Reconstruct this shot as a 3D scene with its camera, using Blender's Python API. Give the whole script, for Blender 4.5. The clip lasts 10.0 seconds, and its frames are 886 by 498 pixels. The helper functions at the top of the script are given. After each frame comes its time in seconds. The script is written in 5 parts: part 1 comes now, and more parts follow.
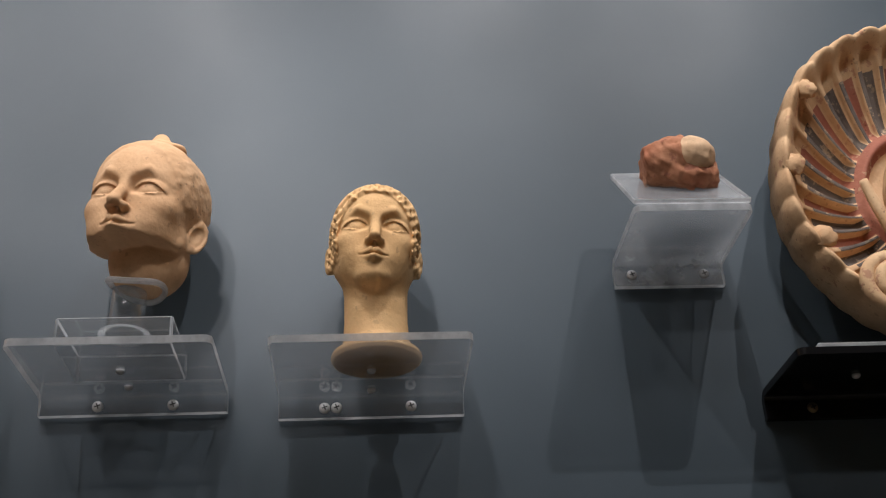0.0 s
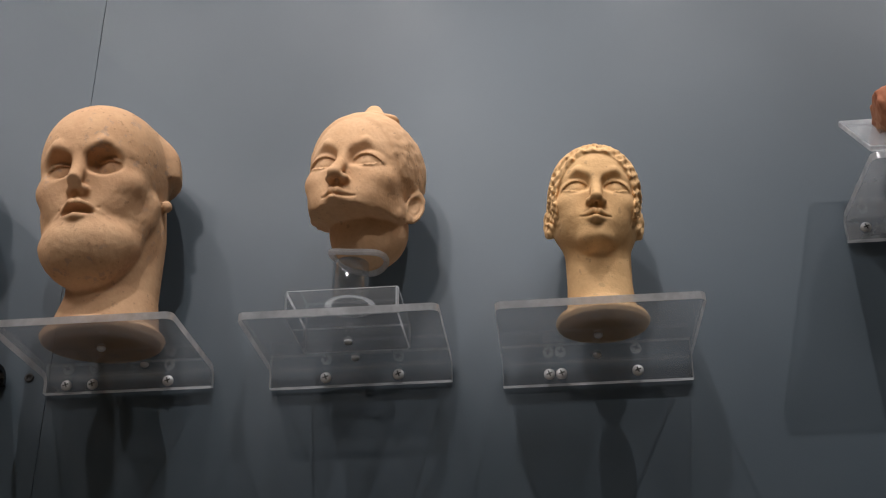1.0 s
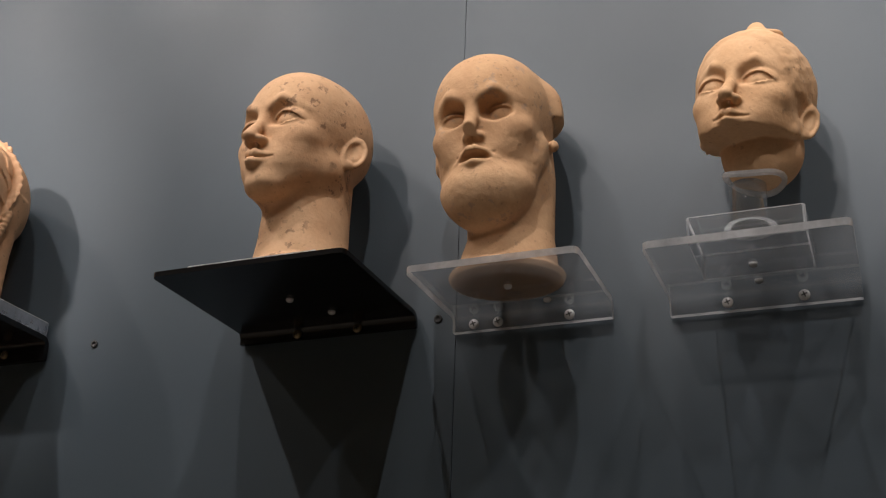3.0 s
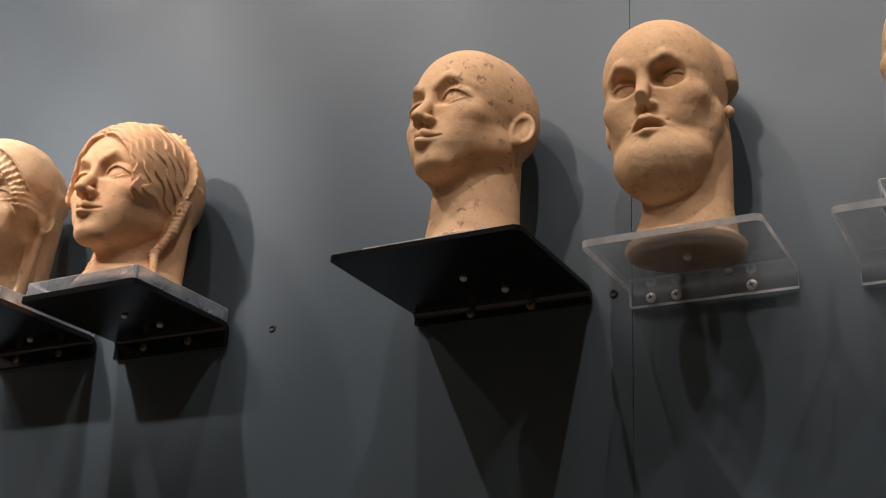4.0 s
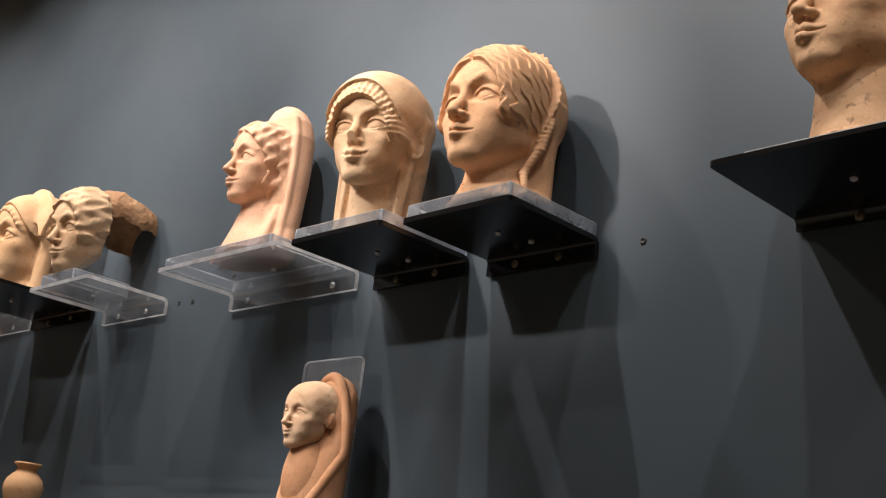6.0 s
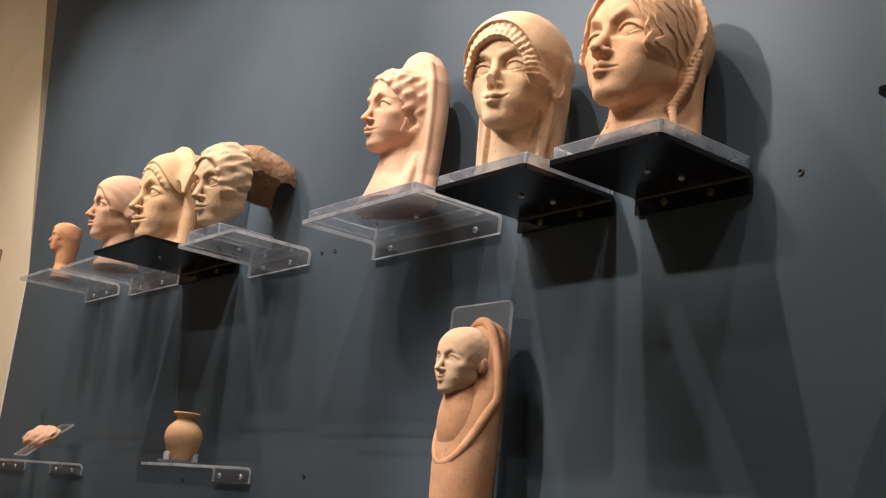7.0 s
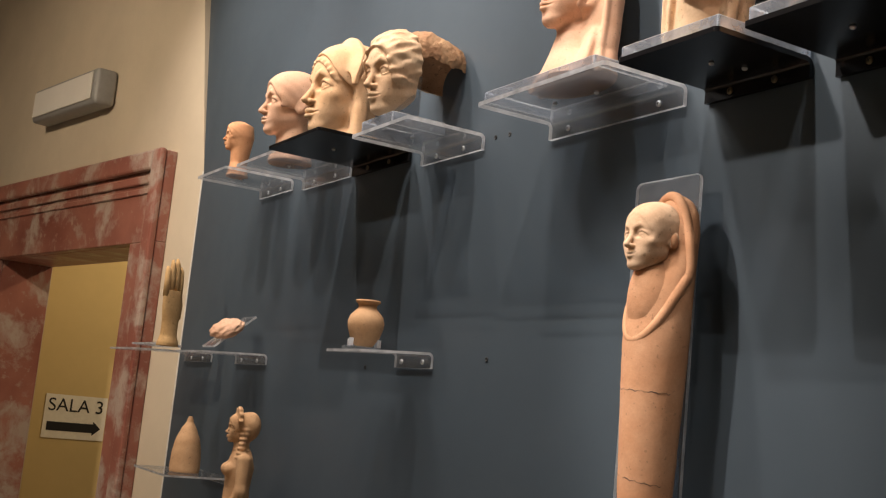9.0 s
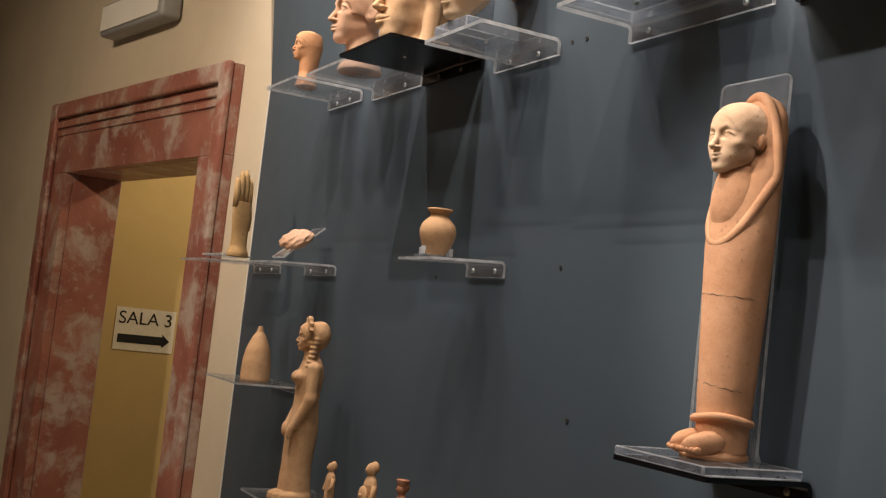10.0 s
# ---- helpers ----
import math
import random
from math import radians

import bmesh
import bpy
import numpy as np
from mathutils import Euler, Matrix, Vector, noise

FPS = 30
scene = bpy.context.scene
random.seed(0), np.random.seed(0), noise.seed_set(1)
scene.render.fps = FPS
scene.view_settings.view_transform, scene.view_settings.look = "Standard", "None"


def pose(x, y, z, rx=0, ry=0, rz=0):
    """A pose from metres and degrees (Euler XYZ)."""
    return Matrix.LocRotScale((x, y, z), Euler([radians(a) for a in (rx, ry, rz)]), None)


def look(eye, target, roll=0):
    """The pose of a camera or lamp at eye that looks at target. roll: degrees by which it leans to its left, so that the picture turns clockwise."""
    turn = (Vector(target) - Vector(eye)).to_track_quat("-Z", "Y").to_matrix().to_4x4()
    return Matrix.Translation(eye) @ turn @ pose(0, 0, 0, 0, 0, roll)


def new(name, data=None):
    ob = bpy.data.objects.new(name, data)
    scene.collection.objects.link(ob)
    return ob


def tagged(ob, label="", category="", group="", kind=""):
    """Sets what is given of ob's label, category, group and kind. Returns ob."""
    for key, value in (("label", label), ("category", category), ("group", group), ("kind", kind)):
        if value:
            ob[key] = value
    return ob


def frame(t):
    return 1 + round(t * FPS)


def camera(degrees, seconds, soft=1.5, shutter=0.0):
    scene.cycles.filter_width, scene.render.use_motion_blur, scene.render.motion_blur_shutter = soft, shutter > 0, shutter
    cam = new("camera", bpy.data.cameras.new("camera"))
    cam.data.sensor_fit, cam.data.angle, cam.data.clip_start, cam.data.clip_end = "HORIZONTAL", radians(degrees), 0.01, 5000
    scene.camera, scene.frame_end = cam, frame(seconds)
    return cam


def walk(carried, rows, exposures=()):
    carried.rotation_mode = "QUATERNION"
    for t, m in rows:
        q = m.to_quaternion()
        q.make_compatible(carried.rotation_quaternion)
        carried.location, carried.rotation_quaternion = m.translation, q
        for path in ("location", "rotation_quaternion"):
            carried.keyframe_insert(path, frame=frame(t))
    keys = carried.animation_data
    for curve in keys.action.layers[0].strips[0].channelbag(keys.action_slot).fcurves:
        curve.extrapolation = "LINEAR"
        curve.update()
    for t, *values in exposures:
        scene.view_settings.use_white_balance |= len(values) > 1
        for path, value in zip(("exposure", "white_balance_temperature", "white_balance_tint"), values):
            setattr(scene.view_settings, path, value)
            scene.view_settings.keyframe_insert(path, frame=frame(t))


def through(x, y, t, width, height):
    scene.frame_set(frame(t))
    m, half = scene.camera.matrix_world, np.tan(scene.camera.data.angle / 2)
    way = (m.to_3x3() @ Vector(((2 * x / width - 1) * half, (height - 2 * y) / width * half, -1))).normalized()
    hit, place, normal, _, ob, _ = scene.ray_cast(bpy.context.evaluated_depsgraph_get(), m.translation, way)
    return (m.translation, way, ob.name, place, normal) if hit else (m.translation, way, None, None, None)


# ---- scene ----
cam = camera(42.4, 10.0, 1.2)
PATH = [
    (0, (0.033, -1.191, 1.552), (0.17, 0.567, 2.496), -3.0),
    (0.5, (0.002, -1.179, 1.554), (-0.011, 0.593, 2.481), -1.3),
    (1, (-0.02, -1.168, 1.557), (-0.182, 0.606, 2.465), -0.8),
    (1.5, (-0.041, -1.183, 1.55), (-0.348, 0.577, 2.449), -0.1),
    (2, (-0.056, -1.188, 1.544), (-0.515, 0.547, 2.426), 1.3),
    (2.5, (-0.078, -1.185, 1.545), (-0.667, 0.53, 2.387), 2.1),
    (2.7, (-0.087, -1.188, 1.541), (-0.724, 0.518, 2.369), 2.2),
    (3.8, (-0.148, -1.195, 1.536), (-1.016, 0.43, 2.315), 2.8),
    (4, (-0.136, -1.192, 1.537), (-1.071, 0.399, 2.308), 3.4),
    (4.5, (-0.155, -1.198, 1.528), (-1.207, 0.326, 2.283), 4.4),
    (5, (-0.175, -1.205, 1.529), (-1.338, 0.258, 2.242), 5.1),
    (5.5, (-0.181, -1.213, 1.521), (-1.462, 0.171, 2.188), 6.0),
    (6, (-0.191, -1.221, 1.511), (-1.589, 0.074, 2.118), 7.0),
    (7.3, (-0.237, -1.251, 1.522), (-1.823, -0.117, 1.969), 5.8),
    (7.5, (-0.245, -1.246, 1.517), (-1.853, -0.137, 1.947), 5.8),
    (8, (-0.254, -1.256, 1.509), (-1.905, -0.193, 1.892), 5.7),
    (8.5, (-0.267, -1.26, 1.498), (-1.953, -0.239, 1.834), 5.6),
    (9, (-0.281, -1.268, 1.487), (-1.999, -0.284, 1.767), 5.7),
    (9.5, (-0.299, -1.273, 1.474), (-2.051, -0.331, 1.682), 5.8),
    (10, (-0.318, -1.277, 1.453), (-2.092, -0.364, 1.59), 6.4),
]
walk(cam, [(t, look(eye, target, roll)) for t, eye, target, roll in PATH],
     ((0, 0.14, 6050, 14), (2.5, 0.05, 6350, 16), (4.5, 0.20, 6600, 16), (7, 0.36, 6550, 16), (10, 0.57, 6780, 16)))


# ---- light ----
world = bpy.data.worlds.new("world")
scene.world = world
world.use_nodes = True
world.node_tree.nodes["Background"].inputs[0].default_value = (0.03, 0.028, 0.026, 1)
world.node_tree.nodes["Background"].inputs[1].default_value = 0.3

LAMP_POWER = 46.0
FRONT_POWER = 12.0
LAMP_Z, LAMP_Y = 3.45, -0.78
LAMP_XS = (-3.95, -3.35, -2.75, -2.15, -1.55, -0.95, -0.35, 0.3, 0.85)


def spot_lamp(x, y, z, target, power, cone=92.0, radius=0.022, colour=(1.0, 0.93, 0.84)):
    data = bpy.data.lights.new("spot_light", "SPOT")
    data.energy, data.spot_size, data.spot_blend = power, radians(cone), 1.0
    data.shadow_soft_size, data.color = radius, colour
    ob = new("spot_light", data)
    ob.matrix_world = look((x, y, z), target)
    return ob


for i, lx in enumerate(LAMP_XS):
    spot_lamp(lx, LAMP_Y - 0.05 * (i % 3), LAMP_Z, (lx + 0.05 * (i % 2), 0.0, 2.2), LAMP_POWER * (0.95 if lx < -3.2 else 1.25 if lx < -1.2 else 0.62 if lx < -0.8 else 0.92), 92.0, 0.005)
# a second track further out, with fewer lamps
for lx in (-4.0, -3.2, -2.4, -1.5, -0.5, 0.4):
    spot_lamp(lx, -1.25, 3.35, (lx + 0.2, 0.0, 2.20), FRONT_POWER * (1.0 if lx < -1.0 else 0.65), 66.0)
# third row of unseen narrow spots, added to brighten the heads, antefix and swaddled statuette
for lx, tx, tz, power, cone in ((0.25, 0.66, 2.26, 70.0, 17.0), (-0.35, 0.02, 2.32, 95.0, 15.0), (-0.7, -0.30, 2.36, 80.0, 19.0), (-1.2, -0.70, 2.36, 65.0, 16.0), (-2.05, -1.46, 2.30, 235.0, 18.0),
                                (-2.4, -1.78, 2.39, 160.0, 17.0), (-2.2, -1.68, 1.64, 170.0, 16.0), (-3.3, -2.75, 2.38, 120.0, 22.0), (-3.9, -3.4, 2.36, 65.0, 18.0)):
    spot_lamp(lx, -2.25, 3.38, (tx, -0.1, tz), power, cone, 0.05)
# unseen downlights, added so the gallery floor bounces fill onto undersides
for lx, power in ((-3.6, 260.0), (-1.6, 120.0), (0.4, 60.0)):
    spot_lamp(lx, -2.9, 3.85, (lx, -2.9, 0.0), power, 76.0, 0.06)
# unseen warm lamp added to brighten the doorway side of the room
spot_lamp(-3.4, -2.6, 3.3, (-5.2, -0.3, 2.0), 132.0, 80.0, 0.05, (1.0, 0.84, 0.62))
# another added lamp, out of view, that lights the ochre wall behind the doorway
spot_lamp(-6.0, 1.3, 2.9, (-6.9, 0.3, 1.2), 60.0, 110.0, 0.05, (1.0, 0.80, 0.50))


# ---- materials ----
def nodes_of(name):
    m = bpy.data.materials.new(name)
    m.use_nodes = True
    nt = m.node_tree
    return m, nt, nt.nodes["Principled BSDF"], nt.nodes["Material Output"]


def add(nt, kind, **values):
    n = nt.nodes.new(kind)
    for k, v in values.items():
        n.inputs[k].default_value = v
    return n


def coords(nt, scale=1.0):
    c = nt.nodes.new("ShaderNodeTexCoord")
    return c.outputs["Object"]


def ramp(nt, source, a, b, ca=(0, 0, 0, 1), cb=(1, 1, 1, 1)):
    r = nt.nodes.new("ShaderNodeValToRGB")
    r.color_ramp.elements[0].position, r.color_ramp.elements[1].position = a, b
    r.color_ramp.elements[0].color, r.color_ramp.elements[1].color = ca, cb
    nt.links.new(source, r.inputs[0])
    return r.outputs[0]


def noise_tex(nt, vec, scale, detail=4.0, rough=0.55):
    n = add(nt, "ShaderNodeTexNoise", Scale=scale, Detail=detail, Roughness=rough)
    nt.links.new(vec, n.inputs["Vector"])
    return n.outputs["Fac"]


def mix(nt, fac, a, b, kind="MIX"):
    m = nt.nodes.new("ShaderNodeMix")
    m.data_type, m.blend_type = "RGBA", kind
    for socket, v in ((m.inputs[0], fac), (m.inputs[6], a), (m.inputs[7], b)):
        if isinstance(v, (int, float)):
            socket.default_value = v
        elif isinstance(v, tuple):
            socket.default_value = (*v, 1.0)[:4]
        else:
            nt.links.new(v, socket)
    return m.outputs[2]


def bump(nt, height, strength, distance, chain=None):
    b = add(nt, "ShaderNodeBump", Strength=strength, Distance=distance)
    nt.links.new(height, b.inputs["Height"])
    if chain:
        nt.links.new(chain, b.inputs["Normal"])
    return b.outputs["Normal"]


def terracotta(name, light, dark, spots=0.0, spot_colour=(0.10, 0.07, 0.05), pits=0.5):
    """Fired clay: two clay tones, fine sandy grain, worn pits and, where asked, dark stains."""
    m, nt, p, _ = nodes_of(name)
    light, dark = (tuple(a * b for a, b in zip(c, (0.98, 0.875, 0.81))) for c in (light, dark))
    v = coords(nt)
    big = noise_tex(nt, v, 16.0, 5.0, 0.6)
    fine = noise_tex(nt, v, 240.0, 3.0, 0.6)
    col = mix(nt, ramp(nt, big, 0.36, 0.66), dark, light)
    col = mix(nt, 0.18, col, ramp(nt, fine, 0.3, 0.7, (0.55, 0.5, 0.45, 1), (1, 1, 1, 1)), "MULTIPLY")
    vor = add(nt, "ShaderNodeTexVoronoi", Scale=150.0)
    nt.links.new(v, vor.inputs["Vector"])
    pit = ramp(nt, vor.outputs["Distance"], 0.10, 0.24)
    patch = ramp(nt, noise_tex(nt, v, 26.0, 3.0), 0.55, 0.68)
    pitted = mix(nt, patch, (1, 1, 1), pit)
    col = mix(nt, pits * 0.7, col, pitted, "MULTIPLY")
    speck = ramp(nt, noise_tex(nt, v, 120.0, 2.0, 0.5), 0.66, 0.72)
    col = mix(nt, mix(nt, 1.0, speck, (0.45, 0.45, 0.45), "MULTIPLY"), col, tuple(c * 0.45 for c in dark))
    wash = ramp(nt, noise_tex(nt, v, 6.5, 4.0, 0.6), 0.42, 0.66, (1, 1, 1, 1), (0.82, 0.76, 0.70, 1))
    col = mix(nt, 0.8, col, wash, "MULTIPLY")
    if spots > 0:
        stain = ramp(nt, noise_tex(nt, v, 75.0, 4.0, 0.65), 0.575, 0.62)
        area = ramp(nt, noise_tex(nt, v, 13.0, 2.0), 0.47, 0.56)
        both = mix(nt, 1.0, stain, area, "MULTIPLY")
        both = mix(nt, 1.0, both, (spots, spots, spots), "MULTIPLY")
        col = mix(nt, both, col, spot_colour)
    nt.links.new(col, p.inputs["Base Color"])
    p.inputs["Roughness"].default_value = 0.85
    p.inputs["Specular IOR Level"].default_value = 0.25
    n = bump(nt, fine, 0.12, 0.0010)
    n = bump(nt, noise_tex(nt, v, 60.0, 5.0), 0.36, 0.003, n)
    n = bump(nt, pitted, 0.5 * pits, 0.0015, n)
    nt.links.new(n, p.inputs["Normal"])
    return m


def painted_wall(name, colour, rough, grain=60.0, mottling=0.12, spec=0.4):
    m, nt, p, _ = nodes_of(name)
    v = coords(nt)
    a = tuple(c * (1 - mottling) for c in colour)
    b = tuple(c * (1 + mottling) for c in colour)
    col = mix(nt, ramp(nt, noise_tex(nt, v, 1.7, 5.0), 0.3, 0.7), a, b)
    col = mix(nt, 0.5, col, ramp(nt, noise_tex(nt, v, 9.0, 6.0, 0.7), 0.3, 0.75, (0.9, 0.9, 0.9, 1), (1, 1, 1, 1)), "MULTIPLY")
    nt.links.new(col, p.inputs["Base Color"])
    nt.links.new(ramp(nt, noise_tex(nt, v, 5.0, 5.0), 0.2, 0.8, (rough - 0.06,) * 3 + (1,), (rough + 0.08,) * 3 + (1,)), p.inputs["Roughness"])
    p.inputs["Specular IOR Level"].default_value = spec
    n = bump(nt, noise_tex(nt, v, grain * 8, 3.0), 0.12, 0.0008)
    nt.links.new(bump(nt, noise_tex(nt, v, grain * 0.1, 3.0), 0.06, 0.01, n), p.inputs["Normal"])
    return m


def clear_plastic(name, tint, haze, haze_colour=(0.75, 0.78, 0.80), gloss=0.06, through=0.5, rim=0.45):
    """Cast acrylic: lets light through, shines at a glance; haze is a thin film and, on edges and sides, painted-in
    light.
    """
    m, nt, p, out = nodes_of(name)
    nt.nodes.remove(p)
    clear = add(nt, "ShaderNodeBsdfTransparent", Color=(*tint, 1))
    film = add(nt, "ShaderNodeBsdfDiffuse", Color=(*haze_colour, 1))
    back = add(nt, "ShaderNodeBsdfTranslucent", Color=(*haze_colour, 1))
    glow = nt.nodes.new("ShaderNodeMixShader")
    nt.links.new(film.outputs[0], glow.inputs[1])
    nt.links.new(back.outputs[0], glow.inputs[2])
    glow.inputs[0].default_value = through
    v = coords(nt)
    body = nt.nodes.new("ShaderNodeMixShader")
    low, high = haze * 0.6, haze * 1.4
    nt.links.new(ramp(nt, noise_tex(nt, v, 22.0, 5.0, 0.65), 0.3, 0.7, (low, low, low, 1), (high, high, high, 1)), body.inputs[0])
    nt.links.new(clear.outputs[0], body.inputs[1])
    nt.links.new(glow.outputs[0], body.inputs[2])
    shine = add(nt, "ShaderNodeBsdfGlossy", Roughness=gloss)
    weight = add(nt, "ShaderNodeLayerWeight", Blend=0.25)
    fres = nt.nodes.new("ShaderNodeMapRange")
    nt.links.new(weight.outputs["Facing"], fres.inputs["Value"])
    fres.inputs["To Min"].default_value, fres.inputs["To Max"].default_value = 0.035, rim
    top = nt.nodes.new("ShaderNodeMixShader")
    nt.links.new(fres.outputs[0], top.inputs[0])
    nt.links.new(body.outputs[0], top.inputs[1])
    nt.links.new(shine.outputs[0], top.inputs[2])
    nt.links.new(top.outputs[0], out.inputs["Surface"])
    return m


def plain(name, colour, rough, metal=0.0, spec=0.5, grain=0.0):
    m, nt, p, _ = nodes_of(name)
    v = coords(nt)
    a, b = tuple(c * 0.85 for c in colour), tuple(min(1, c * 1.12) for c in colour)
    nt.links.new(mix(nt, noise_tex(nt, v, 40.0), a, b), p.inputs["Base Color"])
    p.inputs["Roughness"].default_value, p.inputs["Metallic"].default_value = rough, metal
    p.inputs["Specular IOR Level"].default_value = spec
    if grain:
        nt.links.new(bump(nt, noise_tex(nt, v, 300.0), grain, 0.001), p.inputs["Normal"])
    return m


def red_marble(name):
    m, nt, p, _ = nodes_of(name)
    v = coords(nt)
    warp = add(nt, "ShaderNodeTexNoise", Scale=3.0, Detail=5.0)
    nt.links.new(v, warp.inputs["Vector"])
    mixed = mix(nt, 0.25, v, warp.outputs["Color"])
    vein = noise_tex(nt, mixed, 7.0, 8.0, 0.65)
    base = mix(nt, ramp(nt, noise_tex(nt, v, 3.0, 6.0), 0.35, 0.65), (0.25, 0.085, 0.062), (0.39, 0.16, 0.115))
    col = mix(nt, ramp(nt, vein, 0.49, 0.62), base, (0.46, 0.36, 0.30))
    col = mix(nt, ramp(nt, noise_tex(nt, v, 26.0, 4.0), 0.60, 0.72), col, (0.42, 0.28, 0.22))
    nt.links.new(col, p.inputs["Base Color"])
    p.inputs["Roughness"].default_value = 0.38
    return m


M_WALL = painted_wall("slate_paint", (0.061, 0.082, 0.101), 0.45, 60.0, 0.06, 0.30)
M_BEIGE = painted_wall("beige_plaster", (0.62, 0.53, 0.40), 0.8, 30.0, 0.08, 0.2)
M_WHITE = painted_wall("white_plaster", (0.72, 0.69, 0.63), 0.75, 30.0, 0.05, 0.2)
M_YELLOW = painted_wall("ochre_plaster", (0.60, 0.46, 0.22), 0.8, 30.0, 0.06, 0.2)
M_FLOOR = painted_wall("stone_floor", (0.46, 0.41, 0.34), 0.4, 20.0, 0.12, 0.4)
M_CLEAR = clear_plastic("clear_acrylic", (0.955, 0.96, 0.968), 0.05, rim=0.6)
# the strong white paints in light piped to the cut edges
M_EDGE = clear_plastic("acrylic_edge", (0.90, 0.91, 0.92), 0.75, (0.86, 0.88, 0.90), 0.06, 0.7)
# extra bluish whitening stands for bright reflections in the blocks
M_BLOCK = clear_plastic("clear_block", (0.89, 0.93, 0.97), 0.12, rim=0.75)
M_FROST = clear_plastic("frosted_acrylic", (0.92, 0.93, 0.94), 0.26, (0.80, 0.82, 0.84), 0.15, 0.5, 0.5)
# reflections on thick plate sides are put into this bluish white
M_SIDE = clear_plastic("acrylic_side", (0.82, 0.88, 0.95), 0.33, (0.74, 0.82, 0.94), 0.04, 0.6, 0.8)
M_ROD = clear_plastic("clear_rod", (0.88, 0.91, 0.93), 0.10, rim=0.85)
M_BLACK = plain("black_acrylic", (0.006, 0.006, 0.007), 0.22, 0.0, 0.4)
M_STEEL = plain("zinc_screw", (0.62, 0.63, 0.64), 0.45, 0.35)
M_DARK = plain("dark_socket", (0.02, 0.02, 0.02), 0.6)
M_BRASS = plain("dull_brass_screw", (0.30, 0.24, 0.15), 0.45, 1.0)
M_MARBLE = red_marble("red_marble")
M_PAPER = plain("white_paper", (0.75, 0.72, 0.64), 0.7)
M_INK = plain("black_ink", (0.012, 0.012, 0.012), 0.6)
M_GREY = plain("grey_plastic", (0.30, 0.30, 0.29), 0.45)

C_TAN = terracotta("tan_clay", (0.77, 0.58, 0.38), (0.68, 0.48, 0.29), 0.0)
C_CREAM = terracotta("cream_clay", (0.78, 0.59, 0.33), (0.69, 0.50, 0.26), 0.0, pits=0.25)
C_STAIN = terracotta("stained_clay", (0.75, 0.56, 0.37), (0.66, 0.46, 0.29), 0.6, (0.12, 0.065, 0.045), 0.35)
C_BEARD = terracotta("worn_clay", (0.68, 0.50, 0.315), (0.58, 0.40, 0.245), 0.35, (0.22, 0.20, 0.20), 0.6)
C_WOMAN = terracotta("honey_clay", (0.80, 0.57, 0.37), (0.72, 0.48, 0.30), 0.0, pits=0.2)
C_PALE = terracotta("pale_clay", (0.78, 0.64, 0.46), (0.64, 0.48, 0.32), 0.2, (0.30, 0.20, 0.12), 0.45)
C_PINK = terracotta("pink_clay", (0.84, 0.60, 0.45), (0.78, 0.53, 0.38), 0.0, pits=0.25)
C_RED = terracotta("red_clay", (0.52, 0.30, 0.19), (0.40, 0.17, 0.10), 0.5, (0.22, 0.07, 0.06), 0.8)
C_ORANGE = terracotta("orange_clay", (0.72, 0.43, 0.25), (0.66, 0.36, 0.19), 0.1, (0.30, 0.17, 0.10), 0.4)
C_BUFF = terracotta("buff_clay", (0.72, 0.51, 0.31), (0.62, 0.41, 0.23), 0.1)
C_ROUGH = terracotta("rough_clay", (0.55, 0.39, 0.24), (0.36, 0.22, 0.13), 0.6, (0.14, 0.09, 0.06), 1.0)
C_YELLOW = terracotta("ochre_clay", (0.70, 0.52, 0.27), (0.58, 0.40, 0.19), 0.2, (0.25, 0.15, 0.08), 0.4)


# ---- building helpers ----
def part(name, bm, material, parent=None, label="", smooth=False):
    me = bpy.data.meshes.new(name)
    bm.normal_update()
    bm.to_mesh(me)
    bm.free()
    for mat in material if isinstance(material, (list, tuple)) else [material]:
        me.materials.append(mat)
    if smooth:
        me.polygons.foreach_set("use_smooth", [True] * len(me.polygons))
    ob = new(name, me)
    ob.parent = parent
    return tagged(ob, label)


def empty(name, at, label, category, group="", kind=""):
    ob = new(name)
    ob.empty_display_size = 0.05
    ob.matrix_basis = at if isinstance(at, Matrix) else Matrix.Translation(at)
    return tagged(ob, label, category, group, kind)


def box(bm, x0, x1, y0, y1, z0, z1, bevel=0.0, segments=2, m=None):
    made = bmesh.ops.create_cube(bm, size=1.0)["verts"]
    t = Matrix.Translation(((x0 + x1) / 2, (y0 + y1) / 2, (z0 + z1) / 2)) @ Matrix.Diagonal((x1 - x0, y1 - y0, z1 - z0, 1))
    bmesh.ops.transform(bm, matrix=(m or Matrix()) @ t, verts=made)
    if bevel:
        edges = {e for v in made for e in v.link_edges}
        bmesh.ops.bevel(bm, geom=list(edges), offset=bevel, segments=segments, affect="EDGES", profile=0.5)
    return made


def lathe(bm, profile, n=48, m=None, cap=True):
    """A turned body from (radius, height) pairs."""
    rings = [[bm.verts.new((m or Matrix()) @ Vector((r * math.cos(2 * math.pi * i / n), r * math.sin(2 * math.pi * i / n), z))) for i in range(n)] for r, z in profile]
    for a, b in zip(rings, rings[1:]):
        for i in range(n):
            bm.faces.new((a[i], a[(i + 1) % n], b[(i + 1) % n], b[i]))
    if cap:
        bm.faces.new(list(reversed(rings[0])))
        bm.faces.new(rings[-1])


